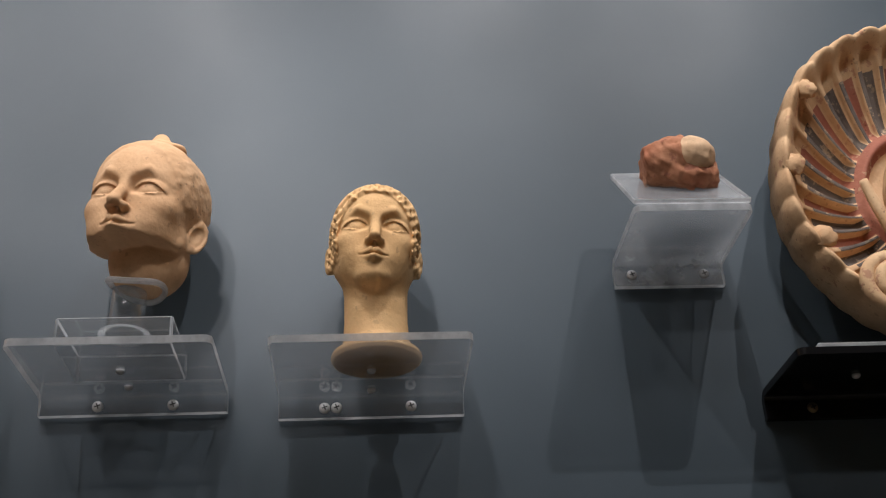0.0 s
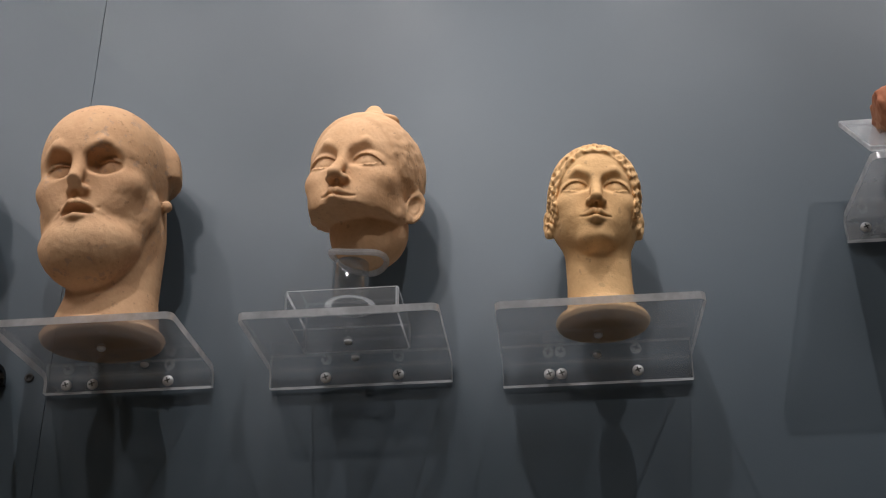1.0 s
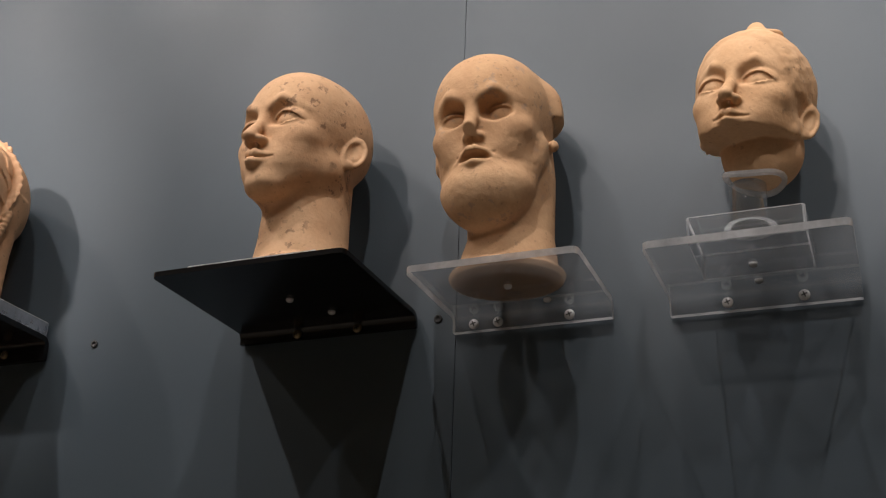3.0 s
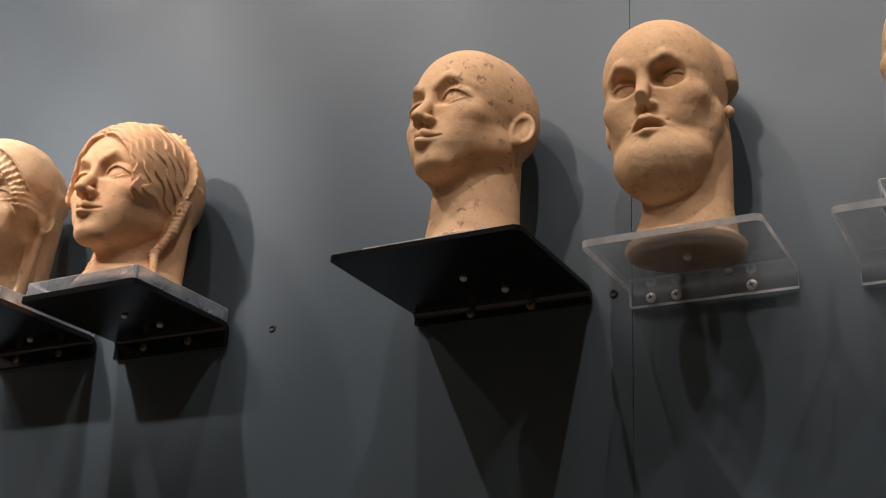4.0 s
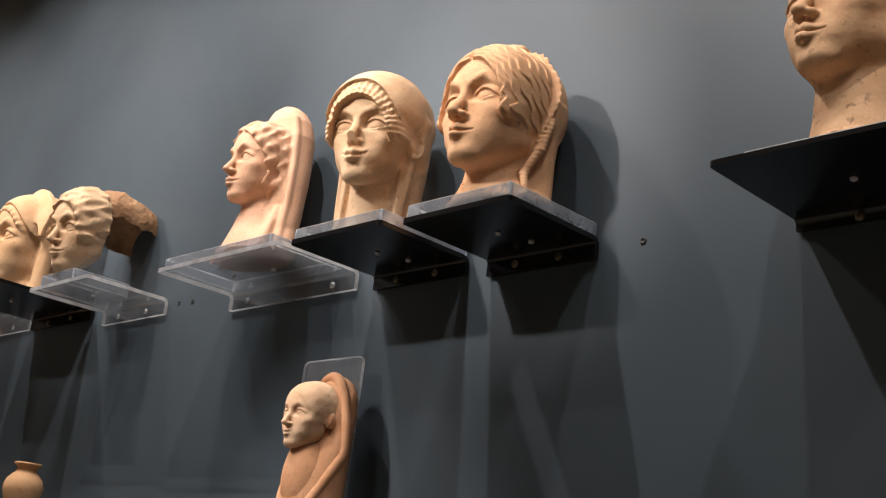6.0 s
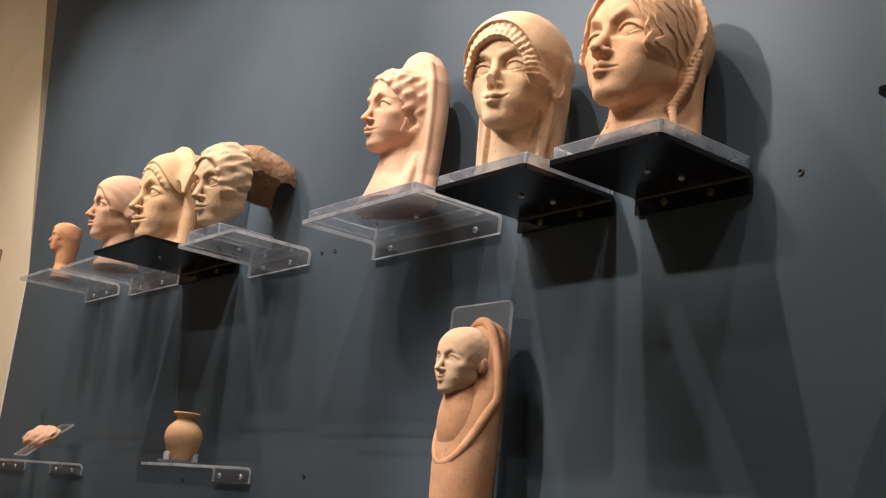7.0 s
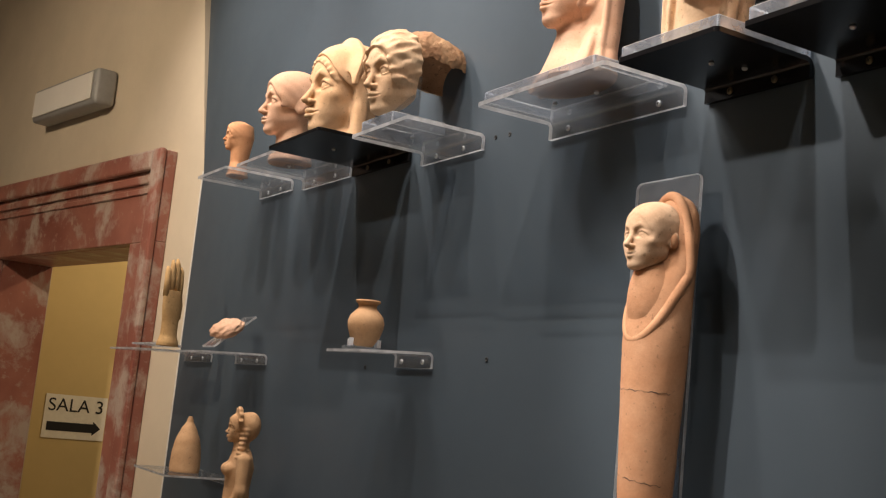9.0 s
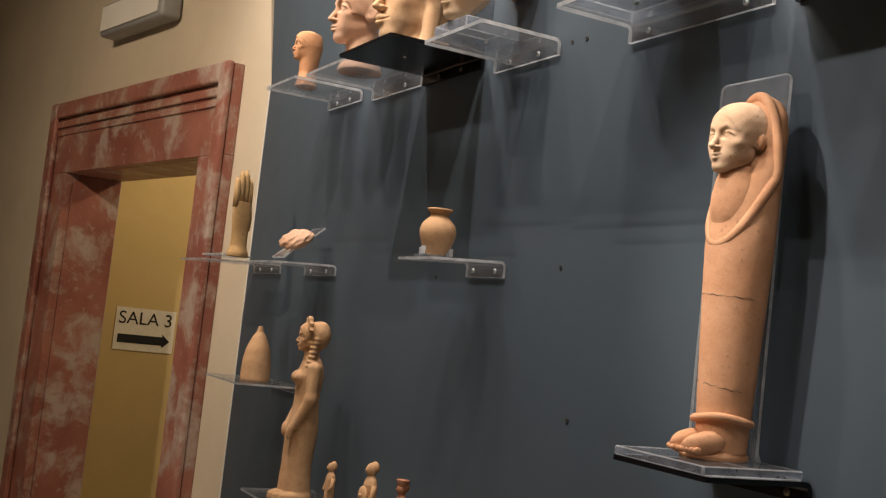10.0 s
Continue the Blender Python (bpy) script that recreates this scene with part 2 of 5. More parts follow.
def sheet(x0, x1, y0, y1, z0, z1, bevel=0.0015, corner=0.0, thick=False):
    """A cut plate whose rim faces take the second material."""
    bm = bmesh.new()
    box(bm, x0, x1, y0, y1, z0, z1)
    size = (x1 - x0, y1 - y0, z1 - z0)
    thin = size.index(min(size))
    if corner:
        picked = [e for e in bm.edges if abs((e.verts[0].co - e.verts[1].co)[thin]) > min(size) * 0.9]
        bmesh.ops.bevel(bm, geom=picked, offset=corner, segments=4, affect="EDGES", profile=0.5)
    if bevel:
        bmesh.ops.bevel(bm, geom=[e for e in bm.edges], offset=bevel, segments=1, affect="EDGES")
    bm.normal_update()
    for f in bm.faces:
        flat = max(abs(c) for c in f.normal) > 0.98
        f.material_index = 0 if abs(f.normal[thin]) > 0.9 else 2 if thick and flat else 1
    return bm


def bracket(width, depth, drop, thick=0.008, bend=0.014, corner=0.008, sag=0.0):
    """A bent shelf: a flange against the wall (y = 0), a bend and a plate that reaches out to y = -depth; z = 0 is its upper face."""
    out, inn = [], []
    for i in range(7):
        a = math.pi / 2 * i / 6
        out.append((-bend + bend * math.cos(a), -bend + bend * math.sin(a)))
        r = bend - thick
        inn.append((-bend + r * math.cos(a), -bend + r * math.sin(a)))
    profile = [(0.0, -drop)] + out + [(-depth, 0.0), (-depth, -thick)] + inn[::-1] + [(-thick, -drop)]
    bm = bmesh.new()
    left = [bm.verts.new((-width / 2, y, z)) for y, z in profile]
    right = [bm.verts.new((width / 2, y, z)) for y, z in profile]
    n = len(profile)
    for i in range(n):
        j = (i + 1) % n
        f = bm.faces.new((left[i], left[j], right[j], right[i]))
    # side rims, strip by strip
    k = len(out)
    for verts, flip in ((left, True), (right, False)):
        o = [verts[0]] + verts[1:1 + k] + [verts[1 + k]]
        q = [verts[-1]] + verts[3 + k:3 + 2 * k][::-1] + [verts[2 + k]]
        for a, b, c, d in zip(o, o[1:], q[1:], q):
            bm.faces.new((a, b, c, d) if flip else (d, c, b, a))
    bmesh.ops.recalc_face_normals(bm, faces=bm.faces[:])
    if corner:
        picked = [e for e in bm.edges if all(abs(v.co.y + depth) < 1e-6 for v in e.verts) and abs(e.verts[0].co.z - e.verts[1].co.z) > thick * 0.5]
        bmesh.ops.bevel(bm, geom=picked, offset=corner, segments=4, affect="EDGES", profile=0.5)
    bm.normal_update()
    if sag:
        for v in bm.verts:
            v.co.z -= sag * max(0.0, -v.co.y - thick) / depth
    for f in bm.faces:
        side = abs(f.normal.x) > 0.5
        c = f.calc_center_median()
        rim = c.y < -depth + corner * 0.9 and abs(f.normal.z) < 0.5 or (abs(f.normal.z) > 0.9 and c.z < -drop + 1e-4)
        f.material_index = 1 if side or rim else 0
    return bm


def screw(parent, x, z, y=-0.009, r=0.0060, mat=None, m=None):
    """A pan-head screw that faces the room, with a dark cross slot."""
    bm = bmesh.new()
    turn = m or Matrix.Translation((x, y, z)) @ Euler((radians(90), 0, 0)).to_matrix().to_4x4()
    lathe(bm, [(r, -0.0008), (r, 0.0012), (r * 0.8, 0.0026), (r * 0.4, 0.0030)], 20, turn)
    ob = part("screw", bm, mat or M_STEEL, parent, "", True)
    bm = bmesh.new()
    for ang in (20, 110):
        box(bm, -r * 0.55, r * 0.55, -r * 0.11, r * 0.11, 0.0028, 0.0034, m=turn @ Euler((0, 0, radians(ang))).to_matrix().to_4x4())
    part("slot", bm, M_DARK, ob)
    return ob


def wall_shelf(x0, x1, flange, top, depth, black=False, screws=None, thick=0.008, label="", extra=None, sag=0.0):
    """A bent acrylic shelf screwed to the wall."""
    name = "black_shelf" if black else "clear_shelf"
    cx = (x0 + x1) / 2
    text = label or ("glossy black bent acrylic shelf screwed to the wall" if black else "clear bent acrylic shelf screwed to the wall")
    root = empty(name, (cx, -0.002, top), text, "shelf", "wall shelves")
    part("plate", bracket(x1 - x0, depth, top - flange, thick, sag=sag), [M_BLACK, M_BLACK] if black else [M_CLEAR, M_EDGE], root)
    mid = (flange - top - thick) / 2 - 0.001
    for sx in screws if screws is not None else (cx - 0.04, cx + 0.04):
        screw(root, sx - cx, mid, -thick - 0.001, mat=M_BRASS if black else M_STEEL)
    # the bolt that holds the piece, under the plate
    for bx, by in extra if extra is not None else ((0.0, -depth * 0.55),):
        turn = Matrix.Translation((bx, by, -thick - 0.001)) @ Euler((radians(180), 0, 0)).to_matrix().to_4x4()
        bm = bmesh.new()
        lathe(bm, [(0.0045, -0.0008), (0.0045, 0.0012), (0.003, 0.0028)], 16, turn)
        part("bolt", bm, M_STEEL, root, "", True)
    return root


def base_plate(x0, x1, y0, y1, z0, z1, label="thick clear acrylic base plate lying on a shelf"):
    bm = sheet(x0 - (x0 + x1) / 2, x1 - (x0 + x1) / 2, y0, y1, 0, z1 - z0, 0.0020, 0.0030, z1 - z0 > 0.012)
    ob = part("acrylic_plate", bm, [M_BLOCK, M_EDGE, M_SIDE])
    ob.location = ((x0 + x1) / 2, 0, z0)
    return tagged(ob, label, "base plate", "acrylic base plates")


# ---- sculpted clay ----
def smooth(a, b, x):
    t = np.clip((x - a) / (b - a), 0, 1)
    return t * t * (3 - 2 * t)


def lumps(p, seed, scale, count=14):
    """A cheap smooth unevenness over points p."""
    r = np.random.RandomState(seed)
    total = np.zeros(len(p))
    for i in range(count):
        k = r.normal(size=3) * scale * r.uniform(0.6, 2.2)
        total += np.sin(p @ k + r.uniform(0, 6.3))
    return total * 0.17 / math.sqrt(count / 2)


def grid_faces(rows, cols, offset, cap=True):
    faces = []
    for i in range(rows - 1):
        for j in range(cols):
            k = (j + 1) % cols
            faces.append((offset + i * cols + j, offset + i * cols + k, offset + (i + 1) * cols + k, offset + (i + 1) * cols + j))
    if cap:
        faces.append(tuple(offset + j for j in reversed(range(cols))))
        faces.append(tuple(offset + (rows - 1) * cols + j for j in range(cols)))
    return faces


def ell(x, y, z, c, r, turn=0.0):
    """Distance to an ellipsoid; turn: degrees about the x axis."""
    x, y, z = x - c[0], y - c[1], z - c[2]
    if turn:
        k, q = math.cos(radians(turn)), math.sin(radians(turn))
        y, z = k * y + q * z, k * z - q * y
    k0 = np.sqrt((x / r[0]) ** 2 + (y / r[1]) ** 2 + (z / r[2]) ** 2)
    k1 = np.sqrt((x / r[0] ** 2) ** 2 + (y / r[1] ** 2) ** 2 + (z / r[2] ** 2) ** 2)
    return k0 * (k0 - 1) / (k1 + 1e-6)


def limb(x, y, z, a, b, ra, rb):
    """Distance to a round bar from a to b that tapers from ra to rb."""
    ba = [q - p for p, q in zip(a, b)]
    n = sum(k * k for k in ba)
    t = np.clip(((x - a[0]) * ba[0] + (y - a[1]) * ba[1] + (z - a[2]) * ba[2]) / n, 0, 1)
    return np.sqrt((x - a[0] - ba[0] * t) ** 2 + (y - a[1] - ba[1] * t) ** 2 + (z - a[2] - ba[2] * t) ** 2) - (ra + (rb - ra) * t)


def join(a, b, k):
    h = np.clip(0.5 + 0.5 * (b - a) / k, 0, 1)
    return b * (1 - h) + a * h - k * h * (1 - h)


def carve(a, b, k):
    return -join(-a, b, k)


def worms(x, y, z, f, seed=0):
    """A winding relief like short curls."""
    u, v, w = x * f + seed, y * f + 2.1 * seed, z * f + 0.7 * seed
    u, v, w = u + 0.7 * np.sin(0.45 * v + 1), v + 0.7 * np.sin(0.5 * w + 2), w + 0.7 * np.sin(0.55 * u)
    return np.sin(u) * np.cos(v) + np.sin(v) * np.cos(w) + np.sin(w) * np.cos(u)


def column(x, y, z, rings):
    """Distance to a loft of level oval rings (z, cx, cy, rx, ry)."""
    t = np.array(rings, float)
    cx, cy, rx, ry = (np.interp(z, t[:, 0], t[:, k]) for k in (1, 2, 3, 4))
    d = (np.sqrt(((x - cx) / rx) ** 2 + ((y - cy) / ry) ** 2) - 1) * np.minimum(rx, ry)
    return np.maximum(d, np.maximum(t[0, 0] - z, z - t[-1, 0]))


def net(field, lo, hi, h):
    """Wraps the zero level of a distance field in quads, fine only near the surface."""
    c = 6
    lo = np.array(lo, float)
    nb = np.ceil((np.array(hi) - lo) / (h * c)).astype(int)
    axes = [lo[k] + (np.arange(nb[k]) * c + (c - 1) / 2) * h for k in range(3)]
    g = np.meshgrid(*axes, indexing="ij")
    rough = field(*(q.ravel().astype(np.float32) for q in g)).reshape(nb)
    dist = np.repeat(np.repeat(np.repeat(rough, c, 0), c, 1), c, 2).astype(np.float32)
    near = np.argwhere(np.abs(rough) < h * c * 1.5)
    o = np.stack(np.meshgrid(*[np.arange(c)] * 3, indexing="ij"), -1).reshape(-1, 3)
    ids = (near[:, None] * c + o[None]).reshape(-1, 3)
    at = (lo + ids * h).astype(np.float32)
    dist[ids[:, 0], ids[:, 1], ids[:, 2]] = field(at[:, 0], at[:, 1], at[:, 2])
    ins = dist < 0
    n = np.array(dist.shape) - 1
    corner = [(i, j, k) for i in (0, 1) for j in (0, 1) for k in (0, 1)]
    total = sum(ins[i:n[0] + i, j:n[1] + j, k:n[2] + k].astype(np.int8) for i, j, k in corner)
    cells = np.argwhere((total > 0) & (total < 8))
    index = np.full(n, -1, np.int32)
    index[tuple(cells.T)] = np.arange(len(cells))
    value = {q: dist[cells[:, 0] + q[0], cells[:, 1] + q[1], cells[:, 2] + q[2]] for q in corner}
    spot, count = np.zeros((len(cells), 3)), np.zeros(len(cells))
    for q in corner:
        for ax in range(3):
            if q[ax] == 0:
                r = tuple(1 if k == ax else q[k] for k in range(3))
                va, vb = value[q], value[r]
                cross = (va < 0) != (vb < 0)
                t = np.where(cross, va / np.where(cross, va - vb, 1), 0)
                hit = np.repeat(np.array(q, float)[None], len(cells), 0)
                hit[:, ax] = t
                spot += hit * cross[:, None]
                count += cross
    verts = lo + (cells + spot / count[:, None]) * h
    faces = []
    for ax in range(3):
        b, d = (ax + 1) % 3, (ax + 2) % 3
        sl = [slice(1, n[k]) for k in range(3)]
        sl[ax] = slice(0, n[ax])
        up = list(sl)
        up[ax] = slice(1, n[ax] + 1)
        e = np.argwhere(ins[tuple(sl)] != ins[tuple(up)])
        e[:, b] += 1
        e[:, d] += 1
        flip = ins[tuple(e.T)]
        quad = []
        for ob, od in ((-1, -1), (0, -1), (0, 0), (-1, 0)):
            q = e.copy()
            q[:, b] += ob
            q[:, d] += od
            quad.append(index[tuple(q.T)])
        quad = np.stack(quad, 1)
        quad = np.where(flip[:, None], quad, quad[:, ::-1])
        faces.append(quad[(quad >= 0).all(1)])
    return verts, [tuple(q) for q in np.concatenate(faces).tolist()]


def face(x, y, z, jaw=1.0, brow=1.0, nose="whole", parted=0.0, beard=False, ears=1.0, cheeks=1.0, smile=0.0, ear_at=(0.325, 0.075, -0.045), lips=1.0, deep=0.0):
    """Distance to a bare head, one unit from chin to crown, that looks along -y."""
    a = np.sqrt(x * x + 1e-6)
    # a short lower face with the eyes at half height
    z = np.interp(z, (-0.90, -0.465, -0.270, -0.170, -0.002, 0.30, 0.80), (-0.95, -0.512, -0.285, -0.188, 0.022, 0.30, 0.80)).astype(np.float32)
    d = ell(x, y, z, (0, 0.055, 0.135), (0.335, 0.415, 0.362))
    d = join(d, ell(x, y, z, (0, -0.095, -0.06), (0.272 * cheeks, 0.265, 0.37)), 0.09)
    d = join(d, ell(x, y, z, (0, -0.115, 0.150), (0.295, 0.245, 0.270)), 0.08)
    d = join(d, ell(a, y, z, (0.125 * cheeks, -0.165, -0.210), (0.125, 0.150, 0.160)), 0.08)
    d = join(d, limb(a, y, z, (0.195 * jaw, 0.0, -0.235), (0.055, -0.25, -0.415), 0.075, 0.072), 0.10)
    d = join(d, ell(x, y, z, (0, -0.285, -0.425), (0.092, 0.088, 0.078)), 0.07)
    d = join(d, ell(a, y, z, (0.180 * cheeks, -0.225, -0.085), (0.085, 0.070, 0.080)), 0.09)
    d = join(d, ell(x, y, z, (0, -0.262, -0.285), (0.125, 0.118, 0.115)), 0.07)
    # brow, sockets, eyeballs and lids
    for p, q in (((0.036, -0.345, 0.112), (0.130, -0.346, 0.140)), ((0.130, -0.346, 0.140), (0.250, -0.240, 0.092))):
        d = join(d, limb(a, y, z, p, q, 0.021 * brow, 0.021 * brow if p[0] < 0.1 else 0.009), 0.035)
    d = carve(d, ell(a, y, z, (0.138, -0.386, 0.034), (0.106, 0.072 + 0.020 * brow + deep, 0.080)), 0.030)
    d = carve(d, ell(a, y, z, (0.068, -0.380, 0.024), (0.034, 0.056, 0.048)), 0.025)
    r = np.sqrt((a - 0.138) ** 2 * 0.78 + (y + 0.244 - deep) ** 2 + (z - 0.022) ** 2)
    d = join(d, r - 0.088, 0.008)
    slope = 0.05 * (a - 0.136)
    upper = (0.063 - 4.4 * (a - 0.134) ** 2 + slope) - z
    lower = z - (-0.018 + 3.2 * (a - 0.140) ** 2 + slope)
    d = join(d, np.maximum(r - 0.107, np.maximum(upper, z - 0.095)), 0.005)
    d = join(d, np.maximum(r - 0.100, lower), 0.006)
    # nose
    n = limb(x, y, z, (0, -0.328, 0.085), (0, -0.438, -0.150), 0.030, 0.042)
    if nose == "whole":
        n = join(n, ell(a, y, z, (0.046, -0.385, -0.165), (0.030, 0.040, 0.032)), 0.025)
        n = carve(n, ell(a, y, z, (0.024, -0.420, -0.203), (0.013, 0.018, 0.020)), 0.008)
    else:
        n = join(n, ell(a, y, z, (0.034, -0.370, -0.160), (0.030, 0.032, 0.034)), 0.03)
        n = carve(n, 0.90 * (y + 0.414) + 0.43 * (z + 0.15), 0.008)
    d = join(d, n, 0.030)
    # mouth
    m = -0.285
    lift = (1.5 + smile) * a * a
    d = carve(d, limb(a, y, z, (0, -0.405, -0.220), (0.004, -0.40, -0.245), 0.012, 0.010), 0.020)
    w = z - lift
    d = join(d, limb(a, y, w, (0.018, -0.396, m + 0.026 + 0.010 * parted), (0.106, -0.322, m + 0.004), 0.025 * lips, 0.011), 0.014)
    d = join(d, limb(a, y, w, (0.0, -0.390, m - 0.029 - 0.012 * parted), (0.094, -0.326, m - 0.010), 0.034 * lips, 0.012), 0.014)
    d = carve(d, limb(a, y, w, (0, -0.418, m - 0.001), (0.110, -0.340, m - 0.001), 0.0085 + 0.010 * parted, 0.006 + 0.004 * parted), 0.007)
    if parted:
        d = carve(d, ell(x, y, w, (0, -0.400, m), (0.070, 0.050, 0.012 + 0.013 * parted)), 0.008)
    d = carve(d, ell(x, y, z, (0, -0.424, -0.368), (0.080, 0.038, 0.020)), 0.040)
    if beard:
        d = join(d, ell(x, y, z, (0, -0.215, -0.475), (0.245, 0.205, 0.235)), 0.05)
        d = join(d, limb(a, y, z, (0.262, -0.04, -0.16), (0.155, -0.17, -0.45), 0.060, 0.115), 0.08)
        d = join(d, limb(a, y, z, (0.016, -0.392, -0.240), (0.125, -0.318, -0.305), 0.020, 0.016), 0.014)
        d = carve(d, ell(x, y, z, (0, -0.398, -0.296), (0.112, 0.070, 0.040)), 0.010)
        d = join(d, limb(a, y, z, (0, -0.398, -0.330), (0.078, -0.358, -0.320), 0.026, 0.014), 0.010)
    if ears:
        u, v, t = a - ear_at[0], y - ear_at[1], z - ear_at[2]
        u, v = 0.90 * u - 0.43 * v, 0.90 * v + 0.43 * u
        v = v - 0.18 * t
        k = 1.0 / ears
        u, v, t = u * k, v * k, t * k
        flat = ell(u, v, t, (-0.004, 0, 0), (0.024, 0.066, 0.118))
        ring = np.sqrt(v * v + (t * 0.58) ** 2)
        flat = join(flat, np.sqrt((ring - 0.064) ** 2 + (u - 0.014) ** 2) - 0.013, 0.012)
        flat = carve(flat, ell(u, v, t, (0.034, -0.010, 0.012), (0.030, 0.040, 0.070)), 0.012)
        flat = join(flat, ell(u, v, t, (0.012, -0.020, -0.105), (0.018, 0.026, 0.030)), 0.015)
        d = join(d, flat * ears, 0.014)
    return d


def head_field(hair=None, extra=None, seed=1, rough=1.0, **form):
    def field(x, y, z):
        d = face(x, y, z, **form)
        p = np.stack([x, y, z], 1)
        if hair:
            out = p / (np.linalg.norm(p, axis=1)[:, None] + 1e-6)
            d = d - hair(x, y, z, out, p)
        if extra:
            d = extra(d, x, y, z, p)
        return d - rough * (0.0035 * lumps(p, seed + 3, 9) + 0.0016 * lumps(p, seed + 7, 50, 10))
    return field


def head_shell(h, hair=None, extra=None, seed=1, **form):
    return net(head_field(hair, extra, seed, **form), (-0.5, -0.62, -0.78), (0.5, 0.68, 0.68), h)


def bust(size, rings=None, hair=None, extra=None, pitch=0.0, lean=0.0, blend=0.012, h=0.0014, seed=1, lo=(-0.52, -0.62, -0.85), hi=(0.52, 0.66, 0.68), body=None, **form):
    """A head on its neck in metres, one skin; rings: the neck, upright below a head that may nod or lean."""
    head = head_field(hair, extra, seed, **form)
    turn = np.array(Euler((radians(pitch), radians(lean), 0)).to_matrix(), np.float32) / size

    def field(x, y, z):
        q = np.stack([x, y, z], 1)
        l = q @ turn
        d = head(l[:, 0], l[:, 1], l[:, 2]) * size
        if rings:
            d = join(d, column(x, y, z, rings) + 0.0005 * lumps(q, seed, 60, 8), blend)
        if body:
            d = body(d, x, y, z, q)
        return d

    low = min([lo[2] * size] + ([rings[0][0] - 0.006] if rings else []))
    side = max([hi[0] * size] + ([max(k[3] for k in rings) + 0.008] if rings else []))
    return net(field, (-side, lo[1] * size, low), (side, hi[1] * size, hi[2] * size), h)


def face_oval(x, z, w=0.285, zc=-0.06, h=0.40):
    return np.sqrt((x / w) ** 2 + ((z - zc) / h) ** 2)


def tube(rings, cols=72, seed=3, rough=0.004):
    """A lofted body: rings of (z, cx, cy, rx, ry)."""
    s = np.linspace(0, 2 * math.pi, cols, endpoint=False)
    rings = np.array(rings, float)
    zs = np.linspace(0, len(rings) - 1, (len(rings) - 1) * 8 + 1)
    k = np.arange(len(rings))
    dense = np.stack([np.interp(zs, k, rings[:, c]) for c in range(5)], 1)
    for _ in range(3):
        dense[1:-1] = (dense[:-2] + 2 * dense[1:-1] + dense[2:]) / 4
    p = np.concatenate([np.stack([r[1] + r[3] * np.sin(s), r[2] + r[4] * np.cos(s), np.full(cols, r[0])], 1) for r in dense])
    c = np.repeat(dense[:, 1:3], cols, 0)
    out = np.stack([p[:, 0] - c[:, 0], p[:, 1] - c[:, 1], np.zeros(len(p))], 1)
    size = np.abs(rings[:, 3]).max()
    out /= np.linalg.norm(out, axis=1)[:, None] + 1e-9
    p += out * (rough * lumps(p, seed, 6 / size))[:, None]
    return p, grid_faces(len(dense), cols, 0)


def blob(centre, radii, turn=(0, 0, 0), seed=1, rough=0.04, rows=28, cols=40, freq=3.0, fine=0.0):
    lat = np.linspace(0.02, math.pi - 0.02, rows)
    lon = np.linspace(0, 2 * math.pi, cols, endpoint=False)
    la, lo = np.meshgrid(lat, lon, indexing="ij")
    d = np.stack([(np.sin(la) * np.cos(lo)).ravel(), (np.sin(la) * np.sin(lo)).ravel(), np.cos(la).ravel()], 1)
    p = d * (1 + rough * 3 * lumps(d, seed, freq) + fine * 3 * lumps(d, seed + 9, freq * 4))[:, None] * np.array(radii)
    rot = np.array(Euler([radians(a) for a in turn]).to_matrix())
    p = p @ rot.T + np.array(centre)
    return p, [tuple(reversed(f)) for f in grid_faces(rows, cols, 0)]


def pipe(points, radius, cols=10, closed=False):
    """A round roll along a line of points; radius may be a list."""
    pts = np.array(points, float)
    n = len(pts)
    rad = np.full(n, radius) if np.isscalar(radius) else np.array(radius)
    tan = np.gradient(pts, axis=0)
    if closed:
        tan = np.roll(pts, -1, 0) - np.roll(pts, 1, 0)
    tan /= np.linalg.norm(tan, axis=1)[:, None]
    up = np.array([0.13, -0.95, 0.28])
    a = np.cross(tan, up)
    a /= np.linalg.norm(a, axis=1)[:, None] + 1e-9
    b = np.cross(tan, a)
    s = np.linspace(0, 2 * math.pi, cols, endpoint=False)
    p = np.concatenate([pts[i] + rad[i] * (np.outer(np.cos(s), a[i]) + np.outer(np.sin(s), b[i])) for i in range(n)])
    f = grid_faces(n, cols, 0, not closed)
    if closed:
        f += [((n - 1) * cols + j, (n - 1) * cols + (j + 1) % cols, (j + 1) % cols, j) for j in range(cols)]
    return p, f


